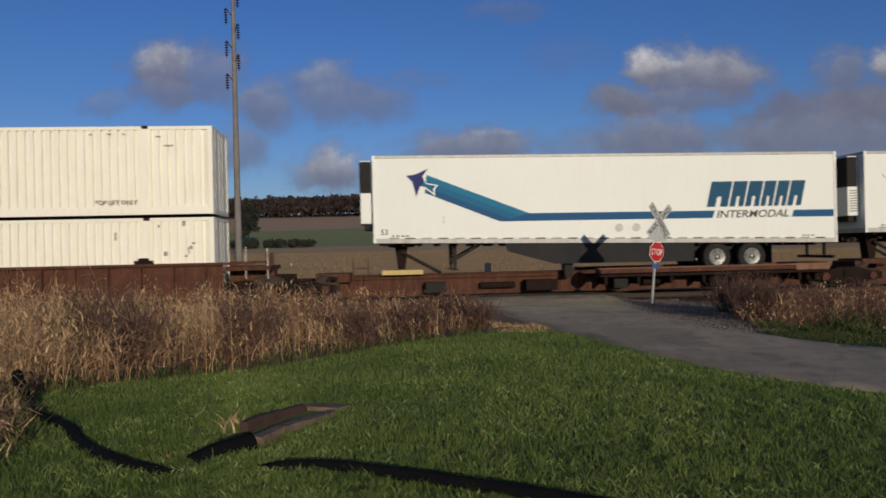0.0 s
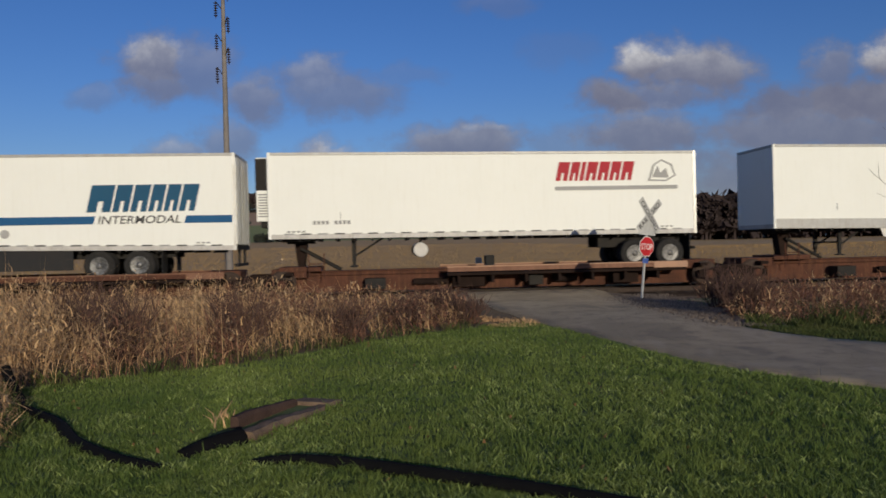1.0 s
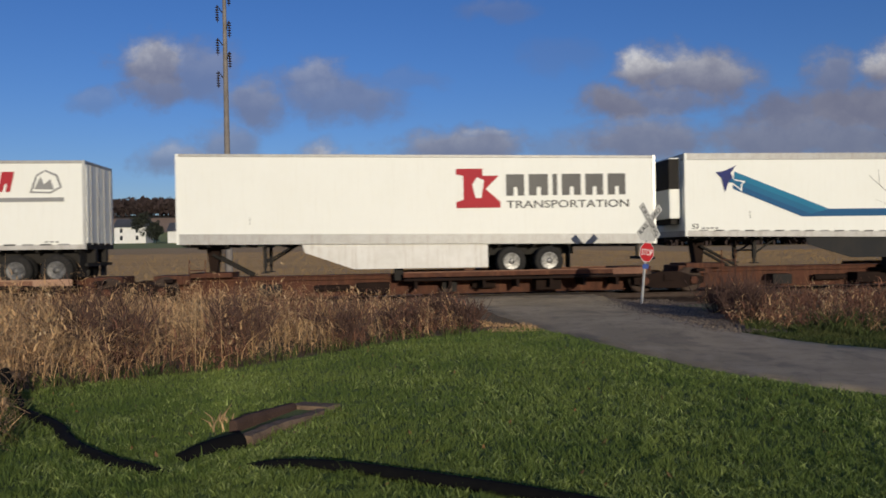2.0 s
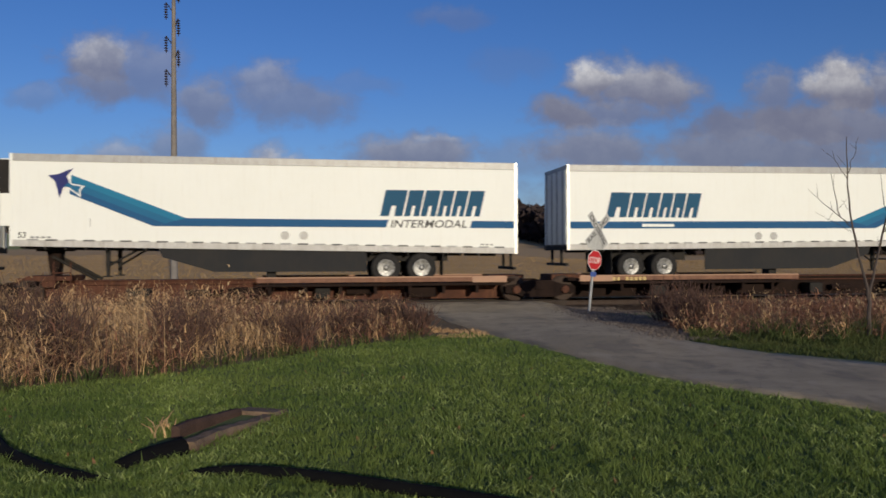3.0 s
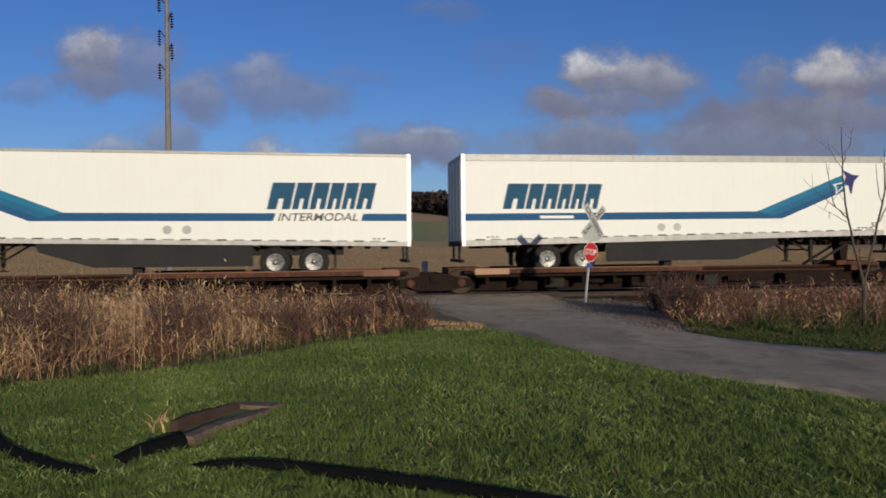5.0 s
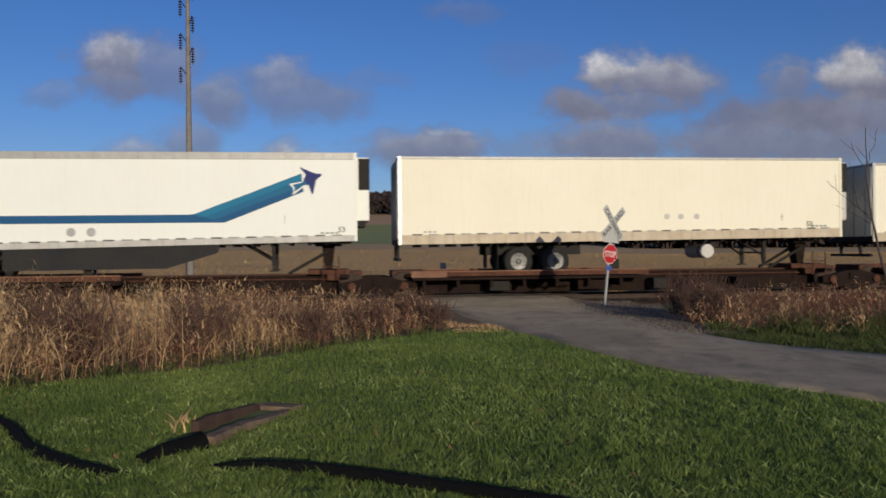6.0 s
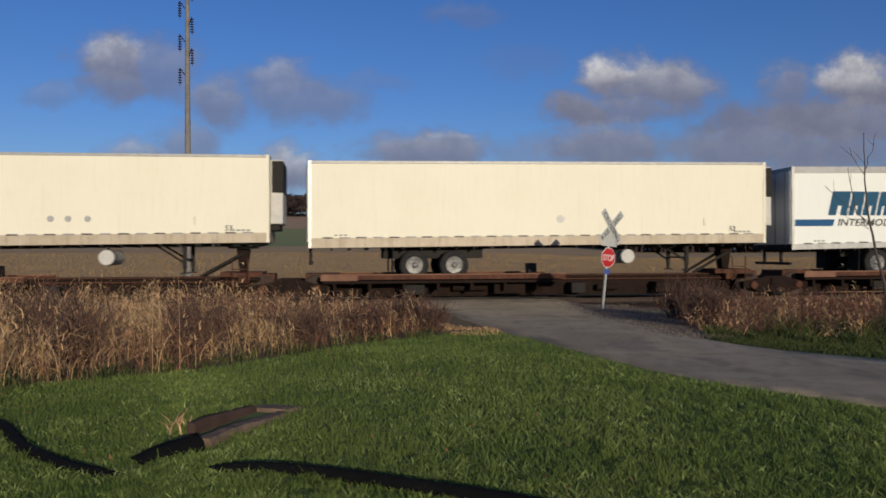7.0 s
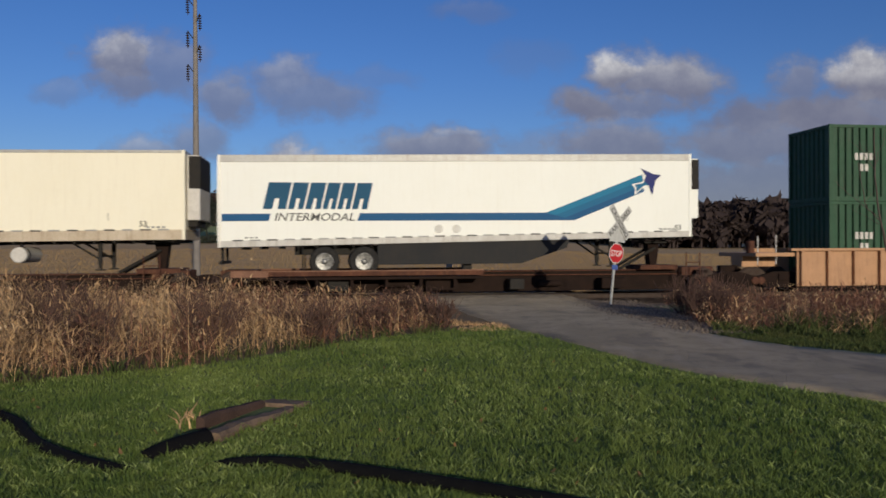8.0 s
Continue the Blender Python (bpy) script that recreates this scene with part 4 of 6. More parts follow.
def container(name, label, s, length, z, height, mat, pitch, category="shipping container"):
    """A corrugated steel box."""
    c = thing(name, label, category, "containers stacked on the train")
    Q = 1.27
    for y0, sg in ((-Q, 1), (Q, -1)):
        bm = bmesh.new()
        xs = []
        x = 0.12
        while x < length - 0.12 - pitch:
            xs += [(x, 0), (x + pitch * 0.72, 0), (x + pitch * 0.74, 0.085), (x + pitch * 0.99, 0.085)]
            x += pitch
        xs += [(length - 0.12, 0)]
        a = [bm.verts.new((x, y0 + sg * (0.02 + o), z + 0.15)) for x, o in xs]
        b = [bm.verts.new((x, y0 + sg * (0.02 + o), z + height - 0.1)) for x, o in xs]
        for i in range(len(xs) - 1):
            bm.faces.new((a[i], a[i + 1], b[i + 1], b[i]))
        part("side_wall", bm, mat, c, "corrugated side wall")
    part("roof", box(0.05, length - 0.05, -Q + 0.02, Q - 0.02, z + height - 0.06, z + height - 0.02), mat, c)
    part("floor", box(0.05, length - 0.05, -Q + 0.02, Q - 0.02, z + 0.02, z + 0.12), RUSTSHADE, c)
    for zz0, zz1, nm in ((z, z + 0.17, "bottom_rail"), (z + height - 0.11, z + height, "top_rail")):
        for y0, y1 in ((-Q, -Q + 0.09), (Q - 0.09, Q)):
            part(nm, box(0.02, length - 0.02, y0, y1, zz0, zz1, 0.01), mat, c)
        for x0, x1 in ((0.0, 0.1), (length - 0.1, length)):
            part("end_rail", box(x0, x1, -Q, Q, zz0, zz1, 0.01), mat, c)
    for x in (0.0, length - 0.14):
        for y in (-Q - 0.003, Q - 0.137):
            part("corner_post", box(x, x + 0.14, y, y + 0.14, z, z + height, 0.012), mat, c, "steel corner post")
    # end wall and doors
    bm = bmesh.new()
    ys = [(-Q + 0.1, 0)]
    for i in range(8):
        y = -Q + 0.16 + i * 0.28
        ys += [(y, 0), (y + 0.14, 0), (y + 0.17, 0.045), (y + 0.25, 0.045)]
    ys += [(Q - 0.1, 0)]
    lo_v = [bm.verts.new((0.03 + o, y, z + 0.15)) for y, o in ys]
    hi_v = [bm.verts.new((0.03 + o, y, z + height - 0.1)) for y, o in ys]
    for i in range(len(ys) - 1):
        bm.faces.new((lo_v[i], lo_v[i + 1], hi_v[i + 1], hi_v[i]))
    part("end_wall", bm, mat, c, "corrugated end wall")
    for y0, y1 in ((-Q + 0.12, -0.01), (0.01, Q - 0.12)):
        d = part("door", box(length - 0.07, length - 0.02, y0, y1, z + 0.17, z + height - 0.11, 0.01), mat, c, "steel end door")
        for yy in (y0 + 0.25, y1 - 0.25):
            part("lock_rod", rod((length, yy, z + 0.1), (length, yy, z + height - 0.05), 0.02, seg=8), ALU, d, "steel lock rod")
    for x in (0.0, length - 0.18):
        for zz in (z, z + height - 0.12):
            part("corner_casting", box(x - 0.006, x + 0.184, -Q - 0.008, -Q + 0.12, zz - 0.003, zz + 0.123, 0.012), mat, c, "steel corner casting")
    return on_train(c, s)


def lift_posts(c, length, z, height, mat):
    """Lifting posts part-way in from both ends of a long container."""
    for x in (2.05, length - 2.23):
        part("lift_post", box(x, x + 0.18, -1.278, -1.20, z, z + height, 0.012), mat, c, "plain steel lifting post")
        part("corner_casting", box(x - 0.01, x + 0.19, -1.29, -1.15, z + height - 0.09, z + height + 0.02, 0.012), RUSTSHADE, c, "dark lifting casting")


def well_car(s, length, mat, sill, label, reach=0.3):
    """A deep well car: ribbed sides, end platforms over the trucks."""
    c = thing("well_car", label, "rail car", "well cars")
    e = 1.6
    for y0, y1 in ((-1.46, -1.40), (1.40, 1.46)):
        part("well_side", box(e, length - e, y0, y1, 0.22, sill, 0.01), mat, c, "ribbed steel well side")
        t = -1 if y0 < 0 else 1
        f0, f1 = sorted((y0, y0 + t * 0.14)) if t < 0 else sorted((y1, y1 + 0.14))
        part("top_flange", box(e - 0.3, length - e + reach, f0 - 0.005, f1 + 0.06, sill - 0.02, sill + 0.07, 0.01), mat, c, "wide upper flange")
        x = e + 0.1
        while x < length - e - 0.1:
            part("side_rib", prism([(x, 0.25), (x + 0.1, 0.25), (x + 0.1, sill - 0.03), (x, sill - 0.03)], f0, f1), mat, c, "upright side rib")
            x += 1.02
    part("well_floor", box(e, length - e, -1.4, 1.4, 0.10, 0.24), RUSTSHADE, c)
    for x0, x1, g in ((0.1, e, 1), (length - e, length - 0.1, -1)):
        part("end_platform", box(x0, x1, -1.35, 1.35, sill - 0.22, sill - 0.08, 0.02), mat, c, "flat end platform")
        part("end_sill", box(x0, x1, -0.4, 0.4, sill - 0.6, sill - 0.2, 0.02), mat, c)
        bx = x0 + 0.1 if g > 0 else x1 - 0.1
        bm = rod((bx, -1.3, sill - 0.5), (bx, -1.3, sill + 0.5), 0.022, seg=6)
        rod((bx + g * 0.7, -1.3, sill - 0.5), (bx + g * 0.7, -1.3, sill + 0.55), 0.022, seg=6, bm=bm)
        part("grab_rail", bm, PALE, c, "upright pale grab rail")
        part("brake_wheel_stand", box(bx - 0.12, bx + 0.12, -0.9, -0.7, sill - 0.1, sill + 0.35, 0.03), RUST, c, "rusty brake stand")
        part("coupler", box(x0 - 0.7 if g > 0 else x1, x0 if g > 0 else x1 + 0.7, -0.15, 0.15, 0.68, 0.95, 0.04), RUSTSHADE, c)
    return on_train(c, s)


def build_train():
    R, N = (1.68, 4.76), (1.95, 4.85)
    M = 16.15
    sk = (DARK, 4.4, 11.0, 1.08)
    rows = []
    # name, label, start, length, nose left, rear, nose, axle offsets from the rear, skin, skirt, unit, tank
    t = trailer("semi_trailer", "white refrigerated trailer with rising blue stripe and dart", -3.5, M, True, (1.62, 4.80), (1.92, 4.83), (3.1, 4.35), WHITE, sk, "dark")
    arrow_livery(t, M, True)
    rows.append((-3.5, M, True))
    t = trailer("semi_trailer", "white shorter trailer with red slanted name blocks", 13.68, 14.56, True, (1.86, 4.71), (1.94, 4.79), (0.95, 2.2), WHITE, None, "dark", 5.0)
    slanted_blocks(t, 9.62, 3.72, 4.36, [0.40, 0.30, 0.14, 0.36, 0.36, 0.34, 0.38], 0.06, 0.14, RED, "name_block", "red slanted block")
    part("name_bar", box(9.6, 13.9, -1.31, -1.304, 3.40, 3.53), GREYINK, t, "long grey bar under the name")
    part("emblem", prism([(12.85, 3.68), (13.5, 3.66), (13.85, 3.85), (13.72, 4.25), (13.35, 4.42), (13.05, 4.25)], -1.307, -1.303), GREYINK, t, "grey outlined emblem")
    part("emblem_inner", prism([(12.95, 3.73), (13.48, 3.71), (13.78, 3.87), (13.66, 4.20), (13.34, 4.36), (13.1, 4.21)], -1.311, -1.306), WHITE, t, "white emblem field")
    part("emblem_sail", prism([(13.0, 3.80), (13.6, 3.78), (13.50, 4.12), (13.3, 3.95), (13.2, 4.2)], -1.314, -1.310), GREYINK, t, "grey emblem shape")
    for i in range(9):
        if i != 4:
            part("number_bar", box(1.45 + i * 0.14, 1.55 + i * 0.14, -1.31, -1.304, 2.40, 2.52), GREYINK, t, "grey bar of a number")
    rows.append((13.68, 14.56, True))
    t = trailer("semi_trailer", "white dry van trailer with red emblem and dirty white skirt", 31.05, 16.05, True, (1.72, 4.75), (1.95, 4.90), (3.75, 5.05), WHITE, (SKIRTDIRTY, 4.0, 10.2, 1.02), None)
    part("lower_band", prism([(0.1, 1.98), (15.9, 1.75), (15.9, 2.06), (0.1, 2.29)], -1.318, -1.303), GREYRAIL, t, "grey lower band")
    x = 16.05
    part("emblem", prism([(x - 6.9, 4.34), (x - 6.0, 4.34), (x - 6.0, 4.10), (x - 5.45, 4.10), (x - 5.9, 3.65), (x - 5.4, 3.22), (x - 5.4, 3.02), (x - 6.9, 3.02), (x - 6.9, 3.22), (x - 6.65, 3.3), (x - 6.65, 4.1), (x - 6.9, 4.15)], -1.308, -1.303), RED, t, "solid red emblem shape")
    part("emblem_mark", prism([(x - 6.25, 3.35), (x - 6.05, 3.35), (x - 5.95, 3.95), (x - 6.2, 4.05), (x - 6.35, 3.8)], -1.312, -1.307), WHITE, t, "white figure in the emblem")
    slanted_blocks(t, x - 5.2, 3.42, 4.14, [0.62, 0.66, 0.16, 0.66, 0.62, 0.62], 0.16, 0.0, INK, "name_block", "black upright block")
    lettering("small_wording", "TRANSPORTATION", 0.36, x - 5.2, 3.0, INK, t, width=4.25, label="black capital lettering")
    rows.append((31.05, 16.05, True))
    for s, left, sub, axles, rear, nose in ((48.14, True, "word", (3.3, 4.5), (1.66, 4.77), (1.94, 4.82)), (66.07, False, "bar", (2.35, 3.6), (1.78, 4.75), (1.94, 4.85)),
                                           (85.21, True, "word", (3.2, 4.45), R, N), (103.12, False, "bar", (3.0, 4.27), (1.66, 4.80), (1.94, 4.87))):
        t = trailer("semi_trailer", "white refrigerated trailer with rising blue stripe and dart", s, M, left, rear, nose, axles, WHITE, sk, "dark", grey_top=s != 85.21)
        arrow_livery(t, M, left, sub=sub)
        rows.append((s, M, left))
    t = trailer("semi_trailer", "plain cream refrigerated trailer with three grey patches", 120.64, M, False, (1.80, 4.76), (1.97, 4.83), (4.1, 5.4), CREAM, None, "light", 5.1)
    for px in (9.45, 9.97, 10.55):
        part("round_patch", lathe([(-0.003, 0.10), (0.003, 0.10)], 16, None, (px, -1.302, 2.72)), GREYRAIL, t, "faded grey round patch")
    lettering("length_number", "53", 0.25, M - 1.4, 2.36, INK, t, label="small black number")
    rows.append((120.64, M, False))
    t = trailer("semi_trailer", "plain cream refrigerated trailer with one grey patch", 138.04, M, False, (1.78, 4.66), (1.94, 4.82), (3.5, 4.85), CREAM, None, "light", 5.1)
    part("round_patch", lathe([(-0.003, 0.14), (0.003, 0.14)], 16, None, (8.55, -1.302, 2.76)), GREYRAIL, t, "faded grey round patch")
    lettering("length_number", "53", 0.25, M - 1.4, 2.36, INK, t, label="small black number")
    rows.append((138.04, M, False))
    t = trailer("semi_trailer", "white refrigerated trailer with rising blue stripe and dart", 155.21, M, False, (1.68, 4.68), (2.0, 4.90), (3.4, 4.7), WHITE, sk, "dark", grey_top=True)
    arrow_livery(t, M, False)
    rows.append((155.21, M, False))
    # trucks at the joints, rail cars between them
    ends = [-6.0] + [(a[0] + a[1] + b[0]) / 2 for a, b in zip(rows, rows[1:])] + [rows[-1][0] + M + 1.6]
    for e in ends:
        bogie(e)
    for k, (s, L, left) in enumerate(rows):
        rear_s, nose_s = (s + L, s) if left else (s, s + L)
        spine_car(ends[k], ends[k + 1], rear_s, nose_s, left, k)
    # double-stacked containers at both ends
    a = -8.68 - M
    lo = container("container", "cream ribbed long container in a well car", a, M, 0.26, 2.64, CONT, 0.262)
    hi = container("container", "cream ribbed long container stacked on another", a, M, 3.01, 2.87, CONT, 0.262)
    lift_posts(lo, M, 0.26, 2.64, CONT), lift_posts(hi, M, 3.01, 2.87, CONT)
    # tall plain sill under the ribs, scuffs, and a dark locking casting on the lower box
    part("side_sill", box(0.1, M - 0.16, -1.274, -1.20, 3.01, 3.27, 0.01), CONT, hi, "plain pale lower sill")
    for x0, x1, z0, z1, c in ((M - 2.55, M - 1.95, 1.33, 1.52, lo), (M - 2.42, M - 2.08, 1.50, 1.60, lo)):
        part("locking_casting", box(x0, x1, -1.33, -1.22, z0, z1, 0.03), RUSTSHADE, c, "dark steel locking casting")
    for dx, z, w, h, c in ((0.86, 1.62, 0.10, 0.05, lo), (0.80, 1.72, 0.05, 0.22, lo), (0.70, 1.86, 0.08, 0.12, lo), (0.62, 2.02, 0.10, 0.07, lo), (0.92, 2.62, 0.10, 0.22, lo),
                           (1.72, 2.58, 0.07, 0.10, lo), (3.1, 2.2, 0.06, 0.25, lo), (1.5, 1.66, 0.12, 0.14, lo), (1.64, 5.52, 0.16, 0.05, hi), (1.25, 5.22, 0.30, 0.05, hi), (2.75, 5.60, 0.10, 0.05, hi), (3.2, 5.61, 0.12, 0.05, hi), (3.8, 5.60, 0.09, 0.05, hi)):
        part("scuff_mark", box(M - dx - w, M - dx, -1.258, -1.251, z, z + h), GREYINK, c, "dark scuffed mark on the paint")
    lettering("wording", "TOP LIFT ONLY", 0.20, M - 3.75, 3.35, INK, hi, -1.285, width=1.35, label="small black stencilled capitals")
    well_car(a - 3.2, M + 5.1, RUST, 1.34, "rusty brown well car under stacked cream containers", 1.0)
    bogie(a - 2.2), bogie(-8.1)
    g = 176.64
    lo = container("container", "dark green corrugated container in an orange well car", g, 12.19, 0.40, 2.86, GREEN, 0.28)
    hi = container("container", "dark green corrugated container stacked on another", g, 12.19, 3.27, 2.78, GREEN, 0.28)
    for c, z in ((lo, 0.40), (hi, 3.27)):
        for i in range(4):
            part("number_bar", box(1.0 + i * 0.19, 1.12 + i * 0.19, -1.285, -1.277, z + 1.5, z + 1.75), PALE, c, "pale bar of a code")
        for i in range(2):
            part("number_bar", box(1.2 + i * 0.19, 1.32 + i * 0.19, -1.285, -1.277, z + 1.1, z + 1.35), PALE, c, "pale bar of a code")
    well_car(g - 3.0, 17.6, ORANGE, 1.50, "orange-tan well car under stacked green containers")
    bogie(g - 1.7), bogie(g + 13.2)


def motions():
    """The train rolls steadily to the left."""
    for ob, s in MOVERS:
        rows = []
        for k in range(9):
            p = track_point(s - SPEED * k, 0)
            rows.append((float(k), pose(p.x, p.y, p.z, 0, 0, THETA)))
        walk(ob, rows)


build_ground()
build_road()
build_shoulder()
build_track()
build_train()

# ------------------------------------------------------------ roadside things


def build_sign():
    s = thing("crossing_sign", "railroad crossbuck and red stop sign on a leaning post", "crossing sign")
    part("post", box(-0.03, 0.03, -0.025, 0.025, -0.3, 2.62, 0.006), GALV, s, "pale galvanised sign post")

    def octagon(r, y0, y1):
        return prism([(r * math.cos(radians(22.5 + 45 * i)), 1.53 + r * math.sin(radians(22.5 + 45 * i))) for i in range(8)], y0, y1)
    part("stop_rim", octagon(0.305, -0.04, -0.032), SIGNWHITE, s, "white octagonal border")
    part("stop_plate", octagon(0.287, -0.045, -0.038), SIGNRED, s, "red octagonal stop plate")
    lettering("stop_wording", "STOP", 0.25, -0.225, 1.44, SIGNWHITE, s, y=-0.047, width=0.45, label="white capital lettering")
    part("emergency_plate", box(-0.12, 0.12, -0.035, -0.028, 1.05, 1.19), SIGNBLUE, s, "small blue notice plate")
    part("inventory_plate", prism([(-0.33, 1.86), (0.33, 1.86), (0.24, 2.24), (-0.24, 2.24)], -0.034, -0.028), BLADE, s, "pale lower plate of the crossbuck")
    for a, words, off in ((47, "RAILROAD", -0.05), (-47, "CROSSING", -0.058)):
        m = pose(0, 0, 2.43, 0, -a, 0)
        b = part("crossbuck_blade", box(-0.60, 0.60, off, off + 0.006, -0.11, 0.11), BLADE, s, "weathered white crossbuck blade")
        b.matrix_basis = m
        lettering("blade_wording", words, 0.19, -0.52, -0.068, INK, s, y=off - 0.002, width=1.04, label="black capital lettering", turn=m)
    s.matrix_basis = Matrix.Translation((4.93, 22.3, -0.06)) @ pose(0, 0, 0, 0, 5.6, 0) @ pose(0, 0, 0, 0, 0, 34)


def build_pole():
    x, y = -16.44, 52.0
    z = float(land(np.array(x), np.array(y)))
    p = thing("utility_pole", "tall weathered wooden power pole with porcelain insulators", "utility pole")
    bm = bmesh.new()
    rings = []
    for i in range(14):
        h = i * 1.9 - 0.5
        rings.append([bm.verts.new((0.012 * h + (0.255 - 0.0065 * h) * math.cos(a), (0.255 - 0.0065 * h) * math.sin(a), h)) for a in [2 * math.pi * j / 14 for j in range(14)]])
    for p0, p1 in zip(rings, rings[1:]):
        for j in range(14):
            bm.faces.new((p0[j], p0[(j + 1) % 14], p1[(j + 1) % 14], p1[j]))
    bm.faces.new(rings[0][::-1]), bm.faces.new(rings[-1])
    part("shaft", bm, POLEWOOD, p, smooth=True)
    for h, sd in ((19.0, -1), (16.75, -1), (14.5, -1), (17.9, 1), (15.8, 1), (21.1, -1), (20.1, 1)):
        bx = 0.012 * h
        r = 0.2
        arm = part("bracket", rod((bx + sd * r * 0.6, -0.06, h - 0.1), (bx + sd * (0.48 if sd < 0 else 0.32), -0.1, h + 0.42), 0.035, seg=8), BLACK, p, "slanting steel bracket")
        bm = bmesh.new()
        ix = bx + sd * (0.48 if sd < 0 else 0.34)
        for k in range(6):
            zz = h + 0.32 - k * 0.17
            rod((ix, -0.1, zz), (ix, -0.1, zz - 0.05), 0.07, 0.14, 10, bm)
            rod((ix, -0.1, zz - 0.05), (ix, -0.1, zz - 0.09), 0.14, 0.05, 10, bm)
        rod((ix, -0.1, h + 0.4), (ix, -0.1, h - 0.75), 0.03, seg=6, bm=bm)
        part("insulator", bm, PORCELAIN, arm, "string of dark porcelain discs")
    p.matrix_basis = pose(x, y, z, 0, -0.8, 0)


def build_box():
    """A low open concrete drain box sunk in the lawn."""
    b = thing("drain_box", "weathered brown concrete drain box, its corner open", "drain box")
    rng = np.random.default_rng(15)

    def wall(x0, x1, y0, y1, tops, rough):
        """A cast wall with a chipped upper edge."""
        bm = bmesh.new()
        n = max(4, int((x1 - x0) / 0.11))
        rows = []
        for i in range(n + 1):
            f = i / n
            z = float(np.interp(f, np.linspace(0, 1, len(tops)), tops)) + rng.normal(0, rough)
            x, a, b = x0 + (x1 - x0) * f, y0 + rng.normal(0, rough), y1 + rng.normal(0, rough * 0.5)
            rows.append([bm.verts.new(p) for p in ((x, a, -0.25), (x, a - 0.006, z - 0.03), (x, a + 0.02, z), (x, b - 0.015, z), (x, b, z - 0.02), (x, b, -0.25))])
        for p, q in zip(rows, rows[1:]):
            for k in range(5):
                bm.faces.new((p[k], q[k], q[k + 1], p[k + 1]))
        bm.faces.new(rows[0]), bm.faces.new(rows[-1][::-1])
        return bm
    part("rim_front", wall(0.0, 1.42, -0.10, 0.05, (0.10, 0.095, 0.08, 0.05, 0.035), 0.0035), CONCRETE, b, "broken concrete front rim")
    part("rim_back", wall(0.34, 1.42, 0.29, 0.37, (0.135, 0.13, 0.115, 0.10, 0.075), 0.004), BROWNWALL, b, "stained brown back wall")
    part("rim_end", wall(1.425, 1.69, -0.09, 0.38, (0.06, 0.05, 0.035), 0.005), CONCRETE, b, "flat concrete end slab")
    part("bottom", box(0.02, 1.42, 0.055, 0.285, -0.2, -0.12), RUSTSHADE, b, "near-black brown bottom")
    for i in range(14):
        r = rng.uniform(0.015, 0.04)
        x, y = rng.uniform(-0.05, 0.9), rng.uniform(-0.24, -0.12)
        bm = bmesh.new()
        bmesh.ops.create_icosphere(bm, subdivisions=1, radius=r)
        for vert in bm.verts:
            vert.co = Vector((vert.co.x * 1.3 + x, vert.co.y + y, vert.co.z * 0.7 + 0.01)) + Vector(rng.normal(0, r * 0.15, 3))
        part("broken_piece", bm, CONCRETE, b, "broken bit of concrete")
    b.matrix_basis = pose(-1.97, 6.50, -0.01, 0, 0, 73)


def tube(name, points, radius, material, label, category, ribs=True):
    pts = [Vector(p) for p in points]
    fine = []
    for i in range(len(pts) - 1):
        p0, p1, p2, p3 = pts[max(i - 1, 0)], pts[i], pts[i + 1], pts[min(i + 2, len(pts) - 1)]
        for k in range(14):
            t = k / 14
            fine.append(0.5 * ((2 * p1) + (p2 - p0) * t + (2 * p0 - 5 * p1 + 4 * p2 - p3) * t * t + (3 * p1 - p0 - 3 * p2 + p3) * t ** 3))
    fine.append(pts[-1])
    bm = bmesh.new()
    rings = []
    for i, c in enumerate(fine):
        d = (fine[min(i + 1, len(fine) - 1)] - fine[max(i - 1, 0)]).normalized()
        a = d.cross(Vector((0, 0, 1))).normalized()
        b = a.cross(d)
        r = radius * (1.0 if i % 2 or not ribs else 0.92)
        rings.append([bm.verts.new(c + (a * math.cos(t) + b * math.sin(t)) * r) for t in [2 * math.pi * j / 12 for j in range(12)]])
    for p, q in zip(rings, rings[1:]):
        for j in range(12):
            bm.faces.new((p[j], p[(j + 1) % 12], q[(j + 1) % 12], q[j]))
    bm.faces.new(rings[0][::-1]), bm.faces.new(rings[-1])
    return solid(name, bm, material, label, category, "drain pipes", smooth=True)


def build_pipes():
    def lay(pts):
        return [(x + 0.03, y - 0.13, z - 0.012) for x, y, z in pts]
    tube("drain_pipe", lay([(-5.46, 8.86, 0.34), (-5.30, 8.72, 0.16), (-5.05, 8.45, 0.05), (-4.62, 7.85, 0.05), (-3.95, 7.22, 0.05), (-3.42, 6.53, 0.045), (-2.84, 6.0, 0.04), (-2.51, 5.84, 0.02), (-2.25, 5.77, -0.03)]), 0.062, PIPE, "black corrugated plastic drain pipe on the lawn", "pipe")
    tube("drain_pipe", lay([(-1.86, 5.95, -0.03), (-1.6, 5.95, 0.02), (-1.3, 5.93, 0.035), (-0.79, 5.74, 0.045), (-0.02, 5.34, 0.05), (0.37, 5.14, 0.05), (1.1, 4.7, 0.05), (2.0, 4.0, 0.05)]), 0.053, PIPE, "black corrugated plastic drain pipe on the lawn", "pipe")
    tube("pipe_outlet", [(-1.97, 6.46, 0.03), (-2.08, 6.33, 0.025), (-2.20, 6.18, 0.01), (-2.32, 6.02, -0.03)], 0.10, PIPE, "wide black pipe end leaving the drain box", "pipe")


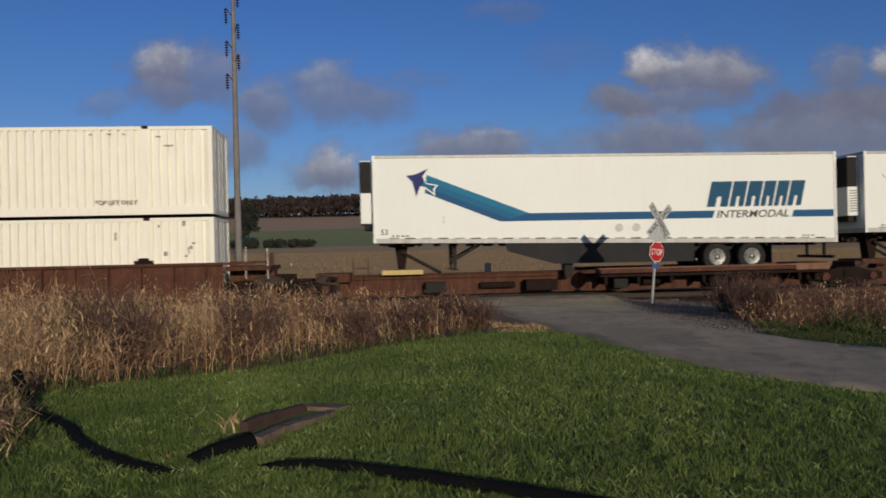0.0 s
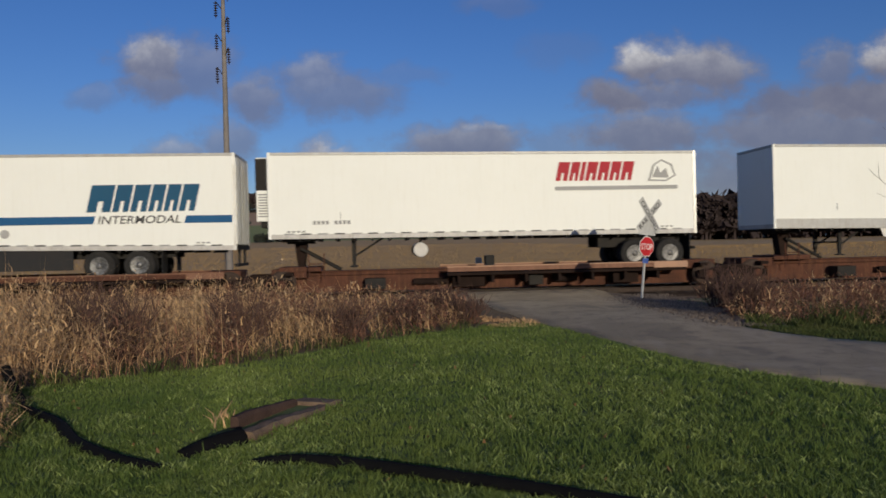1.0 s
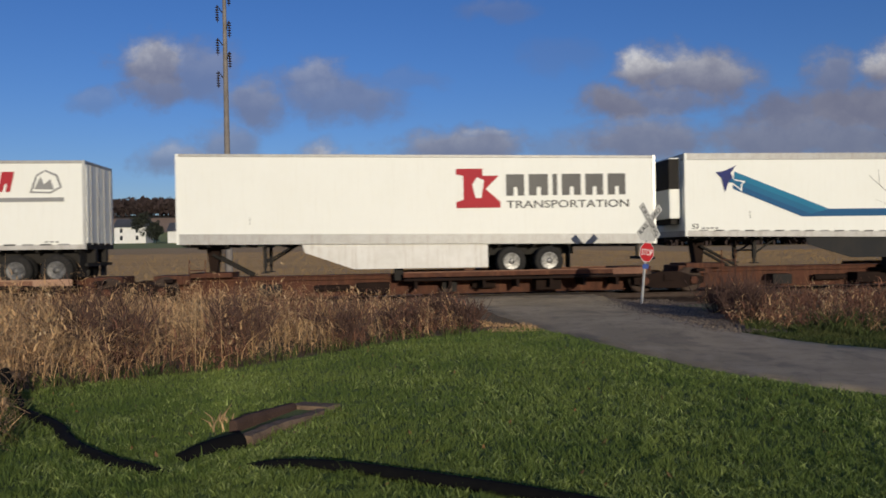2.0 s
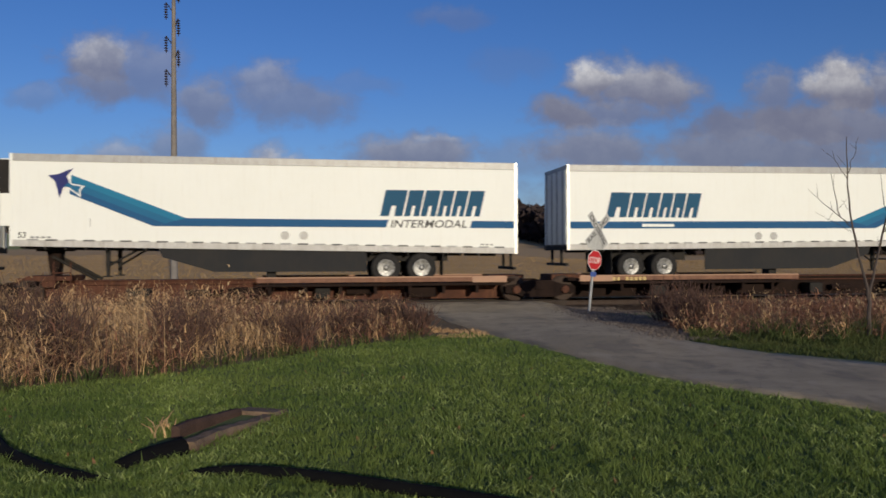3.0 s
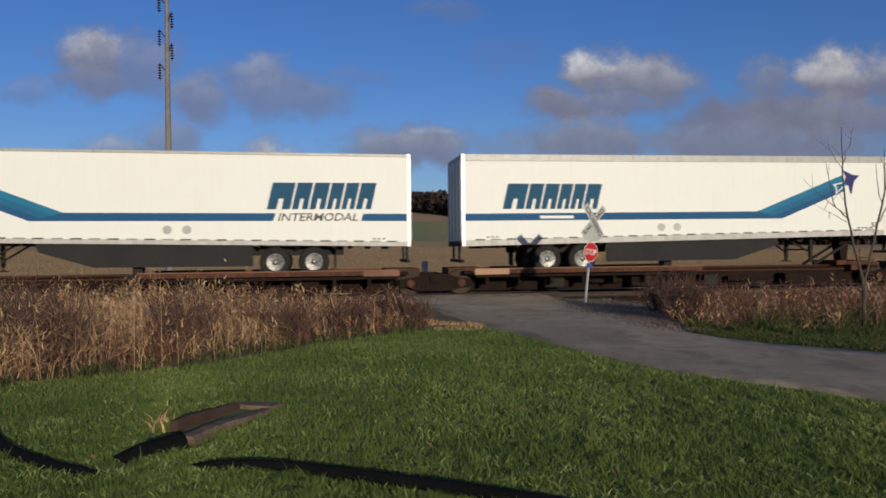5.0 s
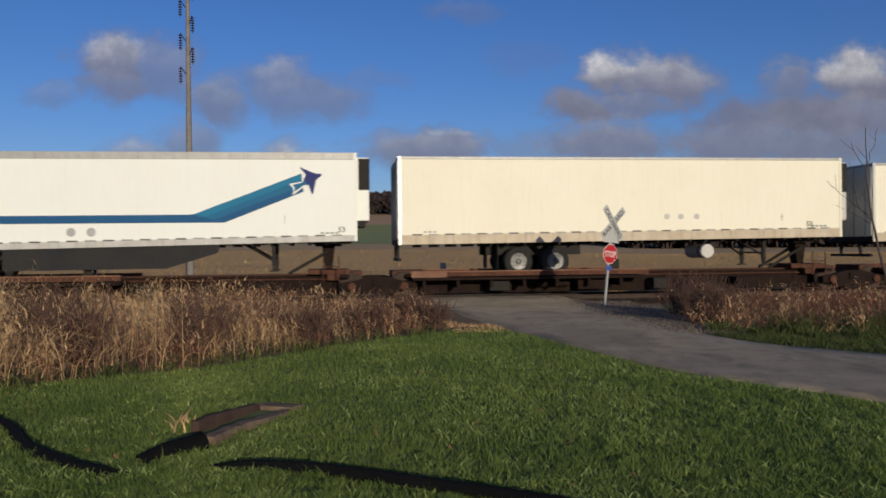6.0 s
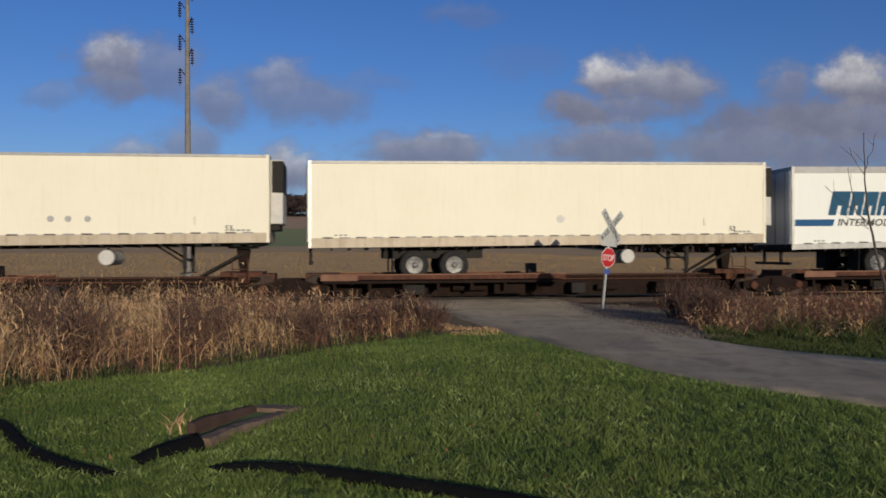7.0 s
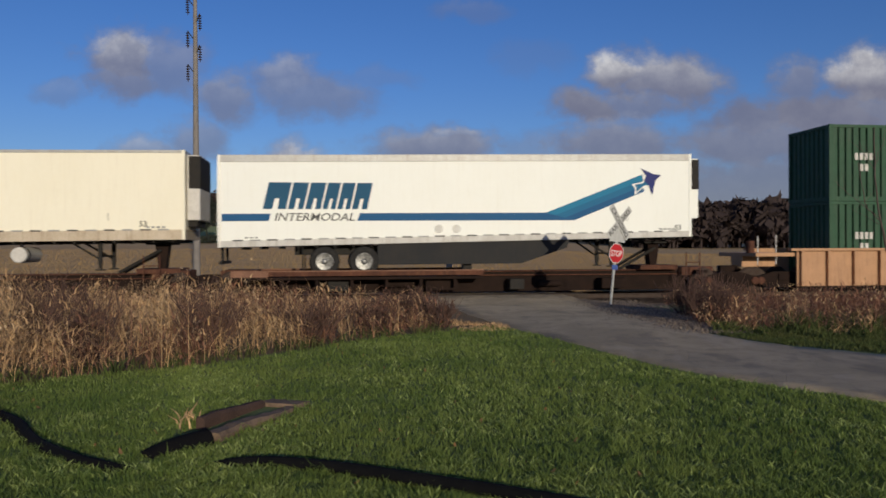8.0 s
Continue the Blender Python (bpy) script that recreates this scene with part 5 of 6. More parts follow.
def branch(bm, p, d, length, r, depth, rng):
    """A bending bare twig that forks."""
    n = 4
    for i in range(n):
        d = (d + Vector(rng.normal(0, 0.10, 3)) + Vector((0, 0, 0.05))).normalized()
        q = p + d * (length / n)
        r1 = r * (1 - 0.75 * (i + 1) / n) + 0.0025
        rod(p, q, r * (1 - 0.75 * i / n) + 0.0025, r1, 6, bm, cap=False)
        if depth > 0 and i >= 1:
            for _ in range(1 + (rng.random() < 0.4)):
                a = rng.uniform(0, 2 * math.pi)
                side = Vector((math.cos(a), 0.5 * math.sin(a), rng.uniform(0.3, 1.0))).normalized()
                branch(bm, q, (d * 0.55 + side * 0.75).normalized(), length * rng.uniform(0.35, 0.55), r1 * 0.7, depth - 1, rng)
        p = q


def bent(bm, pts, r0, r1, rng):
    """A thin limb through some points, with slight crooks."""
    fine = []
    for (x0, y0, z0), (x1, y1, z1) in zip(pts, pts[1:]):
        for k in range(3):
            f = k / 3
            fine.append(Vector((x0 + (x1 - x0) * f + rng.normal(0, 0.012), y0 + (y1 - y0) * f + rng.normal(0, 0.012), z0 + (z1 - z0) * f)))
    fine.append(Vector(pts[-1]))
    n = len(fine) - 1
    rings = []
    for i, c in enumerate(fine):
        r = r0 + (r1 - r0) * i / n
        rings.append([bm.verts.new(c + Vector((math.cos(a) * r, math.sin(a) * r, 0))) for a in [2 * math.pi * j / 7 for j in range(7)]])
    for p, q in zip(rings, rings[1:]):
        for j in range(7):
            bm.faces.new((p[j], p[(j + 1) % 7], q[(j + 1) % 7], q[j]))
    bm.faces.new(rings[0][::-1]), bm.faces.new(rings[-1])
    return fine


def sapling():
    """A young bare tree that forks low into two leaning stems."""
    rng = np.random.default_rng(5)
    t = thing("sapling", "thin bare young tree forking low beside the road", "tree")
    bm = bmesh.new()
    bent(bm, [(0, 0, -0.1), (-0.01, 0, 0.4), (0, 0, 0.82)], 0.045, 0.034, rng)
    part("trunk", bm, BARK, t, "dark slender trunk")
    limbs = [
        ([(0, 0, 0.80), (-0.12, 0.03, 1.4), (-0.28, 0.05, 2.15), (-0.36, 0.05, 2.95), (-0.38, 0.06, 3.85)], 0.036, 0.007),
        ([(0, 0, 0.80), (0.11, -0.04, 1.4), (0.30, -0.08, 2.3), (0.36, -0.1, 2.8), (0.34, -0.1, 3.4)], 0.034, 0.006),
        ([(-0.27, 0.05, 2.10), (-0.52, 0.1, 2.38), (-0.80, 0.16, 2.62), (-1.04, 0.2, 2.88)], 0.016, 0.004),
        ([(-0.30, 0.05, 2.20), (-0.55, 0.0, 2.32), (-0.66, -0.04, 2.75), (-0.76, -0.08, 3.18)], 0.016, 0.004),
        ([(-0.29, 0.05, 2.05), (-0.62, 0.0, 2.22), (-1.05, -0.05, 2.42)], 0.012, 0.003),
        ([(-0.37, 0.05, 3.15), (-0.22, 0.1, 3.5), (-0.10, 0.14, 3.86)], 0.010, 0.003),
        ([(-0.37, 0.05, 3.05), (-0.55, 0.1, 3.35), (-0.62, 0.12, 3.6)], 0.009, 0.003),
        ([(0.30, -0.08, 2.25), (0.20, -0.12, 2.7), (0.14, -0.15, 3.15)], 0.012, 0.003),
        ([(0.25, -0.07, 2.05), (0.50, -0.1, 2.55), (0.66, -0.1, 3.1)], 0.014, 0.003),
    ]
    for pts, r0, r1 in limbs:
        bm = bmesh.new()
        fine = bent(bm, pts, r0 * 0.85, r1 * 1.0, rng)
        limb = part("limb", bm, BARK, t)
        for p in fine[4::3]:
            q = p + Vector((rng.normal(0, 0.10), rng.normal(0, 0.08), rng.uniform(0.12, 0.30)))
            part("twig", rod(p, q, 0.0045, 0.002, 5), BARK, limb)
    t.matrix_basis = pose(8.42, 14.17, float(land(np.array(8.42), np.array(14.17))))


# ------------------------------------------------------------ grass and weeds


def blades(px, py, height, width, lean, rng, segs=2, droop=0.12):
    """Bent tapering blades as triangles and quads; returns vertices and quad faces."""
    n = len(px)
    pz = land(px, py)
    a = rng.uniform(0, 2 * np.pi, n)
    la = rng.uniform(0, 2 * np.pi, n)
    dx, dy = np.cos(a) * width / 2, np.sin(a) * width / 2
    lx, ly = np.cos(la) * lean, np.sin(la) * lean
    vs, rows = [], segs + 1
    for k in range(rows):
        f = k / segs
        w = 1.0 - 0.85 * f ** 1.5
        cx, cy, cz = px + lx * f * f, py + ly * f * f, pz + height * (f - droop * f * f * (lean / (height + 1e-6)))
        vs += [np.stack([cx - dx * w, cy - dy * w, cz], 1), np.stack([cx + dx * w, cy + dy * w, cz], 1)]
    v = np.stack(vs, 1).reshape(-1, 3)
    base = np.arange(n) * rows * 2
    fs = [np.stack([base + 2 * k, base + 2 * k + 1, base + 2 * k + 3, base + 2 * k + 2], 1) for k in range(segs)]
    return v, np.stack(fs, 1).reshape(-1, 4)


LAWN = [(-6, 0.2), (-4.5, 4.7), (-4.0, 5.5), (-4.0, 5.9), (-4.6, 7.15), (-5.5, 9.15), (-3.9, 10.7), (-2.5, 12.2), (-0.9, 14.3), (0.3, 15.9), (1.2, 16.2), (1.58, 15.1), (2.36, 12.4), (3.28, 9.9), (4.14, 8.45), (4.68, 7.57), (6.6, 4.6), (10.2, -1)]


def build_lawn():
    rng = np.random.default_rng(11)
    n = 420000
    # closer cover near the camera
    y = 4.3 + 12.0 * rng.random(n) ** 1.5
    x = rng.uniform(-1, 1, n) * (0.66 * y + 0.6)
    keep = inside(x, y, LAWN)
    # the drain box stays clear
    bx, by = x + 1.97, y - 6.50
    c, s = math.cos(radians(73)), math.sin(radians(73))
    u, v = bx * c + by * s, -bx * s + by * c
    keep &= ~((u > -0.02) & (u < 1.78) & (v > -0.10) & (v < 0.38))
    x, y = x[keep], y[keep]
    tuft = np.array([noise.noise((a * 1.7, b * 1.7, 0)) for a, b in zip(x[::8], y[::8])]).repeat(8)[:len(x)]
    tuft = np.pad(tuft, (0, len(x) - len(tuft)))
    thin = rng.random(len(x)) < 0.75 + 0.5 * tuft
    x, y, tuft = x[thin], y[thin], tuft[thin]
    fine = np.array([noise.noise((a * 6.0, b * 6.0, 1.0)) for a, b in zip(x, y)])
    h = (0.024 + 0.024 * rng.random(len(x))) * np.clip(1 + 0.7 * tuft + 1.2 * fine, 0.35, 2.4) * np.where(rng.random(len(x)) < 0.02, 1.9, 1.0)
    v, f = blades(x, y, h, 0.0042 + 0.0006 * y, h * rng.uniform(0.2, 1.0, len(x)), rng)
    tagged(arrays("lawn_grass", v, f, GRASS), "short green mown grass blades on the lawn", "grass", kind="stuff")
    n = 90000
    xs, ys = rng.uniform(-12, 10, n), rng.uniform(0.3, 9.0, n)
    k = inside(xs, ys, LAWN) & ((ys < 4.4) | (np.abs(xs) > 0.64 * ys + 0.4))
    xs, ys = xs[k], ys[k]
    hs = 0.03 + 0.035 * rng.random(len(xs))
    v, f = blades(xs, ys, hs, np.full(len(xs), 0.012), hs * rng.uniform(0.3, 1.3, len(xs)), rng)
    tagged(arrays("lawn_grass", v, f, GRASS), "short green mown grass blades on the lawn", "grass", kind="stuff")
    # broad low leaves of clover and plantain in patches
    n = 90000
    y = 4.3 + 11.0 * rng.random(n) ** 1.4
    x = rng.uniform(-1, 1, n) * (0.66 * y + 0.6)
    patch = np.array([noise.noise((a * 0.9, b * 0.9, 3.0)) + 0.7 * noise.noise((a * 4.0, b * 4.0, 4.0)) for a, b in zip(x, y)])
    k = inside(x, y, LAWN) & (patch + rng.normal(0, 0.15, n) > 0.12)
    bx, by = x + 1.97, y - 6.50
    u, v = bx * c + by * s, -bx * s + by * c
    k &= ~((u > -0.1) & (u < 1.85) & (v > -0.18) & (v < 0.52))
    x, y = x[k], y[k]
    h = 0.035 + 0.035 * rng.random(len(x))
    v, f = blades(x, y, h, np.full(len(x), 0.015), h * rng.uniform(0.5, 1.2, len(x)), rng, 2, 0.3)
    tagged(arrays("lawn_clover", v, f, CLOVER), "light green clover and plantain leaves in the lawn", "grass", kind="stuff")
    # scattered dry leaves
    n = 300
    y = 4.5 + 11 * rng.random(n)
    x = rng.uniform(-1, 1, n) * (0.62 * y)
    k = inside(x, y, LAWN)
    x, y = x[k], y[k]
    v, f = blades(x, y, 0.02 + 0.03 * rng.random(len(x)), np.full(len(x), 0.04), np.full(len(x), 0.03), rng, 1)
    tagged(arrays("fallen_leaves", v, f, LEAFDRY), "scattered dry brown leaves on the lawn", "leaves", kind="stuff")


WEEDS_LEFT = [(-40, -6), (-14, 0.6), (-8, 2.5), (-4.4, 4.6), (-3.9, 5.4), (-3.9, 5.9), (-4.55, 7.2), (-5.55, 9.0), (-3.9, 10.65), (-2.6, 12.2), (-1.0, 14.35), (0.25, 15.8), (0.0, 18), (-0.5, 20.5), (-0.9, 23.0), (-30, 19.0), (-40, 17.5)]
WEEDS_RIGHT = [(5.15, 15.2), (6.2, 14.5), (7.6, 13.9), (11, 12.6), (20, 10), (40, 10), (40, 27), (20, 25.6), (6.9, 23.6), (6.4, 20), (5.5, 17)]


def scatter(poly, n, rng, lo, hi, reach=0.72):
    y = rng.uniform(lo, hi, n)
    x = rng.uniform(-1, 1, n) * (reach * y + 1.0)
    k = inside(x, y, poly)
    return x[k], y[k]


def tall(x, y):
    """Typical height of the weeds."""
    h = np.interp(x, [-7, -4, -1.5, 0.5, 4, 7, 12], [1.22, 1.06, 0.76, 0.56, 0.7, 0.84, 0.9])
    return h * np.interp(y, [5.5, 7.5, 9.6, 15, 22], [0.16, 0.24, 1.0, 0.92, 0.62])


def joined(pieces):
    off, vs, fs = 0, [], []
    for v, f in pieces:
        vs.append(v), fs.append(f + off)
        off += len(v)
    return np.concatenate(vs), np.concatenate(fs)


def weeds(poly, seed, lo, hi, dense, names):
    rng = np.random.default_rng(seed)
    x, y = scatter(poly, int(24000 * dense), rng, lo, hi)
    y = y + 0.55 * np.array([noise.noise((a * 1.3, b * 0.3, 2.0)) for a, b in zip(x, y)])
    clump = np.array([noise.noise((a * 0.75, b * 0.75, 5.0)) for a, b in zip(x, y)])
    tuft = np.array([noise.noise((a * 2.6, b * 2.6, 8.0)) for a, b in zip(x, y)])
    # bare gaps between the tufts
    k = rng.random(len(x)) < 0.5 + 1.5 * tuft
    x, y, clump, tuft = x[k], y[k], clump[k], tuft[k]
    h = tall(x, y) * (0.35 + 0.65 * rng.random(len(x)) ** 1.3) * (1 + 0.45 * clump + 0.9 * tuft)
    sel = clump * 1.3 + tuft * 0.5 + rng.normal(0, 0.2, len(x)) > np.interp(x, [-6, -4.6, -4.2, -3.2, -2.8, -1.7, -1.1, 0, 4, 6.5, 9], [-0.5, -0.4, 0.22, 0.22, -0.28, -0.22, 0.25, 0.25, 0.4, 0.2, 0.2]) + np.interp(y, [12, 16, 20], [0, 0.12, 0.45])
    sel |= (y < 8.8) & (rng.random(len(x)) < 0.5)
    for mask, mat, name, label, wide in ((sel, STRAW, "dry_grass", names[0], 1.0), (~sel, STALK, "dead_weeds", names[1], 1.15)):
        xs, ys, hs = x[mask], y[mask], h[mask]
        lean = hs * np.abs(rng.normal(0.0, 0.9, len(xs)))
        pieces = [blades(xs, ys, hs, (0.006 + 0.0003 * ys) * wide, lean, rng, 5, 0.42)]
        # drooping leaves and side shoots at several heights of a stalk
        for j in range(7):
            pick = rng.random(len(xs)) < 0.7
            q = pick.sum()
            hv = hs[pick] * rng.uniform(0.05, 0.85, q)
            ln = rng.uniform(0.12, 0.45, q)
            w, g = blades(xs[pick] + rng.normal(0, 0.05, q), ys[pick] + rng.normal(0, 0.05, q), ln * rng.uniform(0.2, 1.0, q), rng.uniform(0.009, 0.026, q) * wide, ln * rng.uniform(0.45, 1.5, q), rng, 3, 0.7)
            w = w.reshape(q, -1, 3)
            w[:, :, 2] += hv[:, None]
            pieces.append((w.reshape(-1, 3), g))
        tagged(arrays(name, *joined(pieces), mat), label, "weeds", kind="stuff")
    # pale seed heads
    pick = (rng.random(len(x)) < 0.10) & (clump > -0.1)
    q = pick.sum()
    pieces = []
    for j in range(5):
        w, g = blades(x[pick] + rng.normal(0, 0.05, q), y[pick] + rng.normal(0, 0.05, q), 0.05 + 0.09 * rng.random(q), np.full(q, 0.024), 0.05 + 0.10 * rng.random(q), rng, 2, 0.6)
        w = w.reshape(q, -1, 3)
        w[:, :, 2] += (h[pick] * rng.uniform(0.6, 0.92, q))[:, None]
        pieces.append((w.reshape(-1, 3), g))
    tagged(arrays("seed_heads", *joined(pieces), PLUME), names[2], "seed heads", kind="stuff")


def green_fringe(poly, seed, n, hmax, label, material=None):
    rng = np.random.default_rng(seed)
    x0, x1 = min(p[0] for p in poly), max(p[0] for p in poly)
    y0, y1 = min(p[1] for p in poly), max(p[1] for p in poly)
    x, y = rng.uniform(x0, x1, n), rng.uniform(y0, y1, n)
    k = inside(x, y, poly)
    x, y = x[k], y[k]
    cl = np.array([noise.noise((a * 2.0, b * 2.0, 9.0)) for a, b in zip(x, y)])
    k = cl + rng.normal(0, 0.2, len(x)) > -0.1
    x, y, cl = x[k], y[k], cl[k]
    h = hmax * (0.3 + 0.7 * rng.random(len(x))) * (1 + 0.5 * cl)
    v, f = blades(x, y, h, np.full(len(x), 0.022), h * rng.uniform(0.4, 1.0, len(x)), rng, 2)
    tagged(arrays("low_weeds", v, f, material or GREENWEED), label, "weeds", kind="stuff")


def verge(poly):
    """Short grass between the road and the weeds."""
    rng = np.random.default_rng(47)
    n = 90000
    x, y = rng.uniform(5, 14, n), rng.uniform(6, 15.5, n)
    k = inside(x, y, poly) & (x < 0.72 * y + 1)
    x, y = x[k], y[k]
    cl = np.array([noise.noise((a * 2.5, b * 2.5, 6.0)) for a, b in zip(x, y)])
    h = (0.03 + 0.05 * rng.random(len(x))) * (1 + 0.7 * cl)
    v, f = blades(x, y, h, np.full(len(x), 0.015), h * rng.uniform(0.3, 1.2, len(x)), rng)
    tagged(arrays("verge_grass", v, f, GREENWEED), "short green grass along the road's edge", "grass", kind="stuff")


def loose_gravel():
    """Stones scattered on the shoulder and over the road's broken edge."""
    rng = np.random.default_rng(48)
    n = 5200
    y = rng.uniform(14.2, 24.0, n)
    x = np.interp(y, [14.2, 17, 24], [5.0, 4.8, 4.45]) + rng.normal(0.5, 0.55, n)
    r = rng.uniform(0.012, 0.04, n)
    o = -x * UY + (y - NEAR) * UX - 1.3
    lift = np.interp(np.abs(o), [0, 3, 9], [1, 1, 0])
    z = (land(x, y) + 0.03) * (1 - lift) + 0.0 * lift
    base = np.array([(1, 0, -0.3), (-0.5, 0.87, -0.3), (-0.5, -0.87, -0.3), (0, 0, 0.75)])
    a = rng.uniform(0, 6.28, n)
    c, s = np.cos(a)[:, None], np.sin(a)[:, None]
    v = np.stack([(base[None, :, 0] * c - base[None, :, 1] * s) * r[:, None] + x[:, None], (base[None, :, 0] * s + base[None, :, 1] * c) * r[:, None] + y[:, None], base[None, :, 2] * r[:, None] + z[:, None]], 2)
    i = np.arange(n)[:, None] * 4
    f = np.concatenate([i + np.array([[0, 1, 3]]), i + np.array([[1, 2, 3]]), i + np.array([[2, 0, 3]])])
    tagged(arrays("loose_gravel", v.reshape(-1, 3), f, GRAVEL), "loose brown gravel beside the road", "gravel", kind="stuff")


GRAVEL = surface("loose_brown_stone", (0.30, 0.235, 0.175), (0.17, 0.135, 0.105), 0.95, 0, 4, 40, 0.3, spread=0.35, spec=0.2)


def build_stubble():
    rng = np.random.default_rng(61)
    n = 170000
    o = 5.0 + 85.0 * rng.random(n) ** 1.6
    o = np.round(o / 0.76) * 0.76 + rng.normal(0, 0.05, n)
    d = o + 27.0
    u = rng.uniform(-0.72, 0.72, n)
    x = u * d
    y = (o + NEAR * UX + 1.3 + x * UY) / UX
    h = rng.uniform(0.05, 0.14, n)
    v, f = blades(x, y, h, 0.016 + 0.0003 * d, h * rng.uniform(0.1, 0.6, n), rng, 1)
    tagged(arrays("field_stubble", v, f, STUBBLE), "cut tan stubble on the harvested field", "stubble", kind="stuff")


def shrub(x, y, height, spread, seed):
    """A bare brown bush of many thin stems."""
    rng = np.random.default_rng(seed)
    bm = bmesh.new()
    for i in range(60):
        a = rng.uniform(0, 2 * math.pi)
        b = Vector((math.cos(a), math.sin(a), 0)) * rng.uniform(0, 0.25)
        d = Vector((math.cos(a) * spread * rng.random(), math.sin(a) * spread * rng.random(), 1)).normalized()
        branch(bm, b, d, height * rng.uniform(0.6, 1.0), 0.008, 1, rng)
    t = solid("shrub", bm, STALKDARK, "bare brown bush with many thin stems by the road", "shrub", "bare bushes by the crossing", "stuff")
    t.matrix_basis = pose(x, y, float(land(np.array(x), np.array(y))) - 0.03)


STALKDARK = surface("dark_brown_twigs", (0.10, 0.052, 0.036), (0.065, 0.036, 0.028), 0.9, 0, 3, 30, 0.1)


# ------------------------------------------------------------ far things


def far_trees(name, label, xs, ys, hs, material, seed, per=130, leaf=1.0):
    """Crowns of many small uneven clumps over thin trunks, as one far wood."""
    rng = np.random.default_rng(seed)
    V, F = [], []
    off = 0
    for x, y, h in zip(xs, ys, hs):
        z = float(land(np.array(x), np.array(y)))
        n = per
        u = rng.normal(0, 1, (n, 3))
        u /= np.linalg.norm(u, axis=1)[:, None]
        r = rng.random(n) ** 0.4
        wob = 0.8 + 0.4 * np.sin(u[:, 0] * 4 + x) * np.cos(u[:, 2] * 5 + y)
        c = u * (r * wob)[:, None] * np.array([h * 0.36, h * 0.36, h * 0.46]) + np.array([x, y, z + h * 0.54])
        s = h * leaf * rng.uniform(0.008, 0.024, n)
        t1 = rng.normal(0, 1, (n, 3)) * s[:, None]
        t2 = rng.normal(0, 1, (n, 3)) * s[:, None]
        v = np.stack([c - t1, c + t2, c + t1, c - t2], 1).reshape(-1, 3)
        V.append(v)
        F.append(np.arange(n * 4).reshape(-1, 4) + off)
        off += n * 4
        w = h * 0.02
        V.append(np.array([[x - w, y, z - 1], [x + w, y, z - 1], [x + w * 0.5, y, z + h * 0.6], [x - w * 0.5, y, z + h * 0.6]]))
        F.append(np.array([[0, 1, 2, 3]]) + off)
        off += 4
    return tagged(arrays(name, np.concatenate(V), np.concatenate(F), material), label, "trees", kind="stuff")


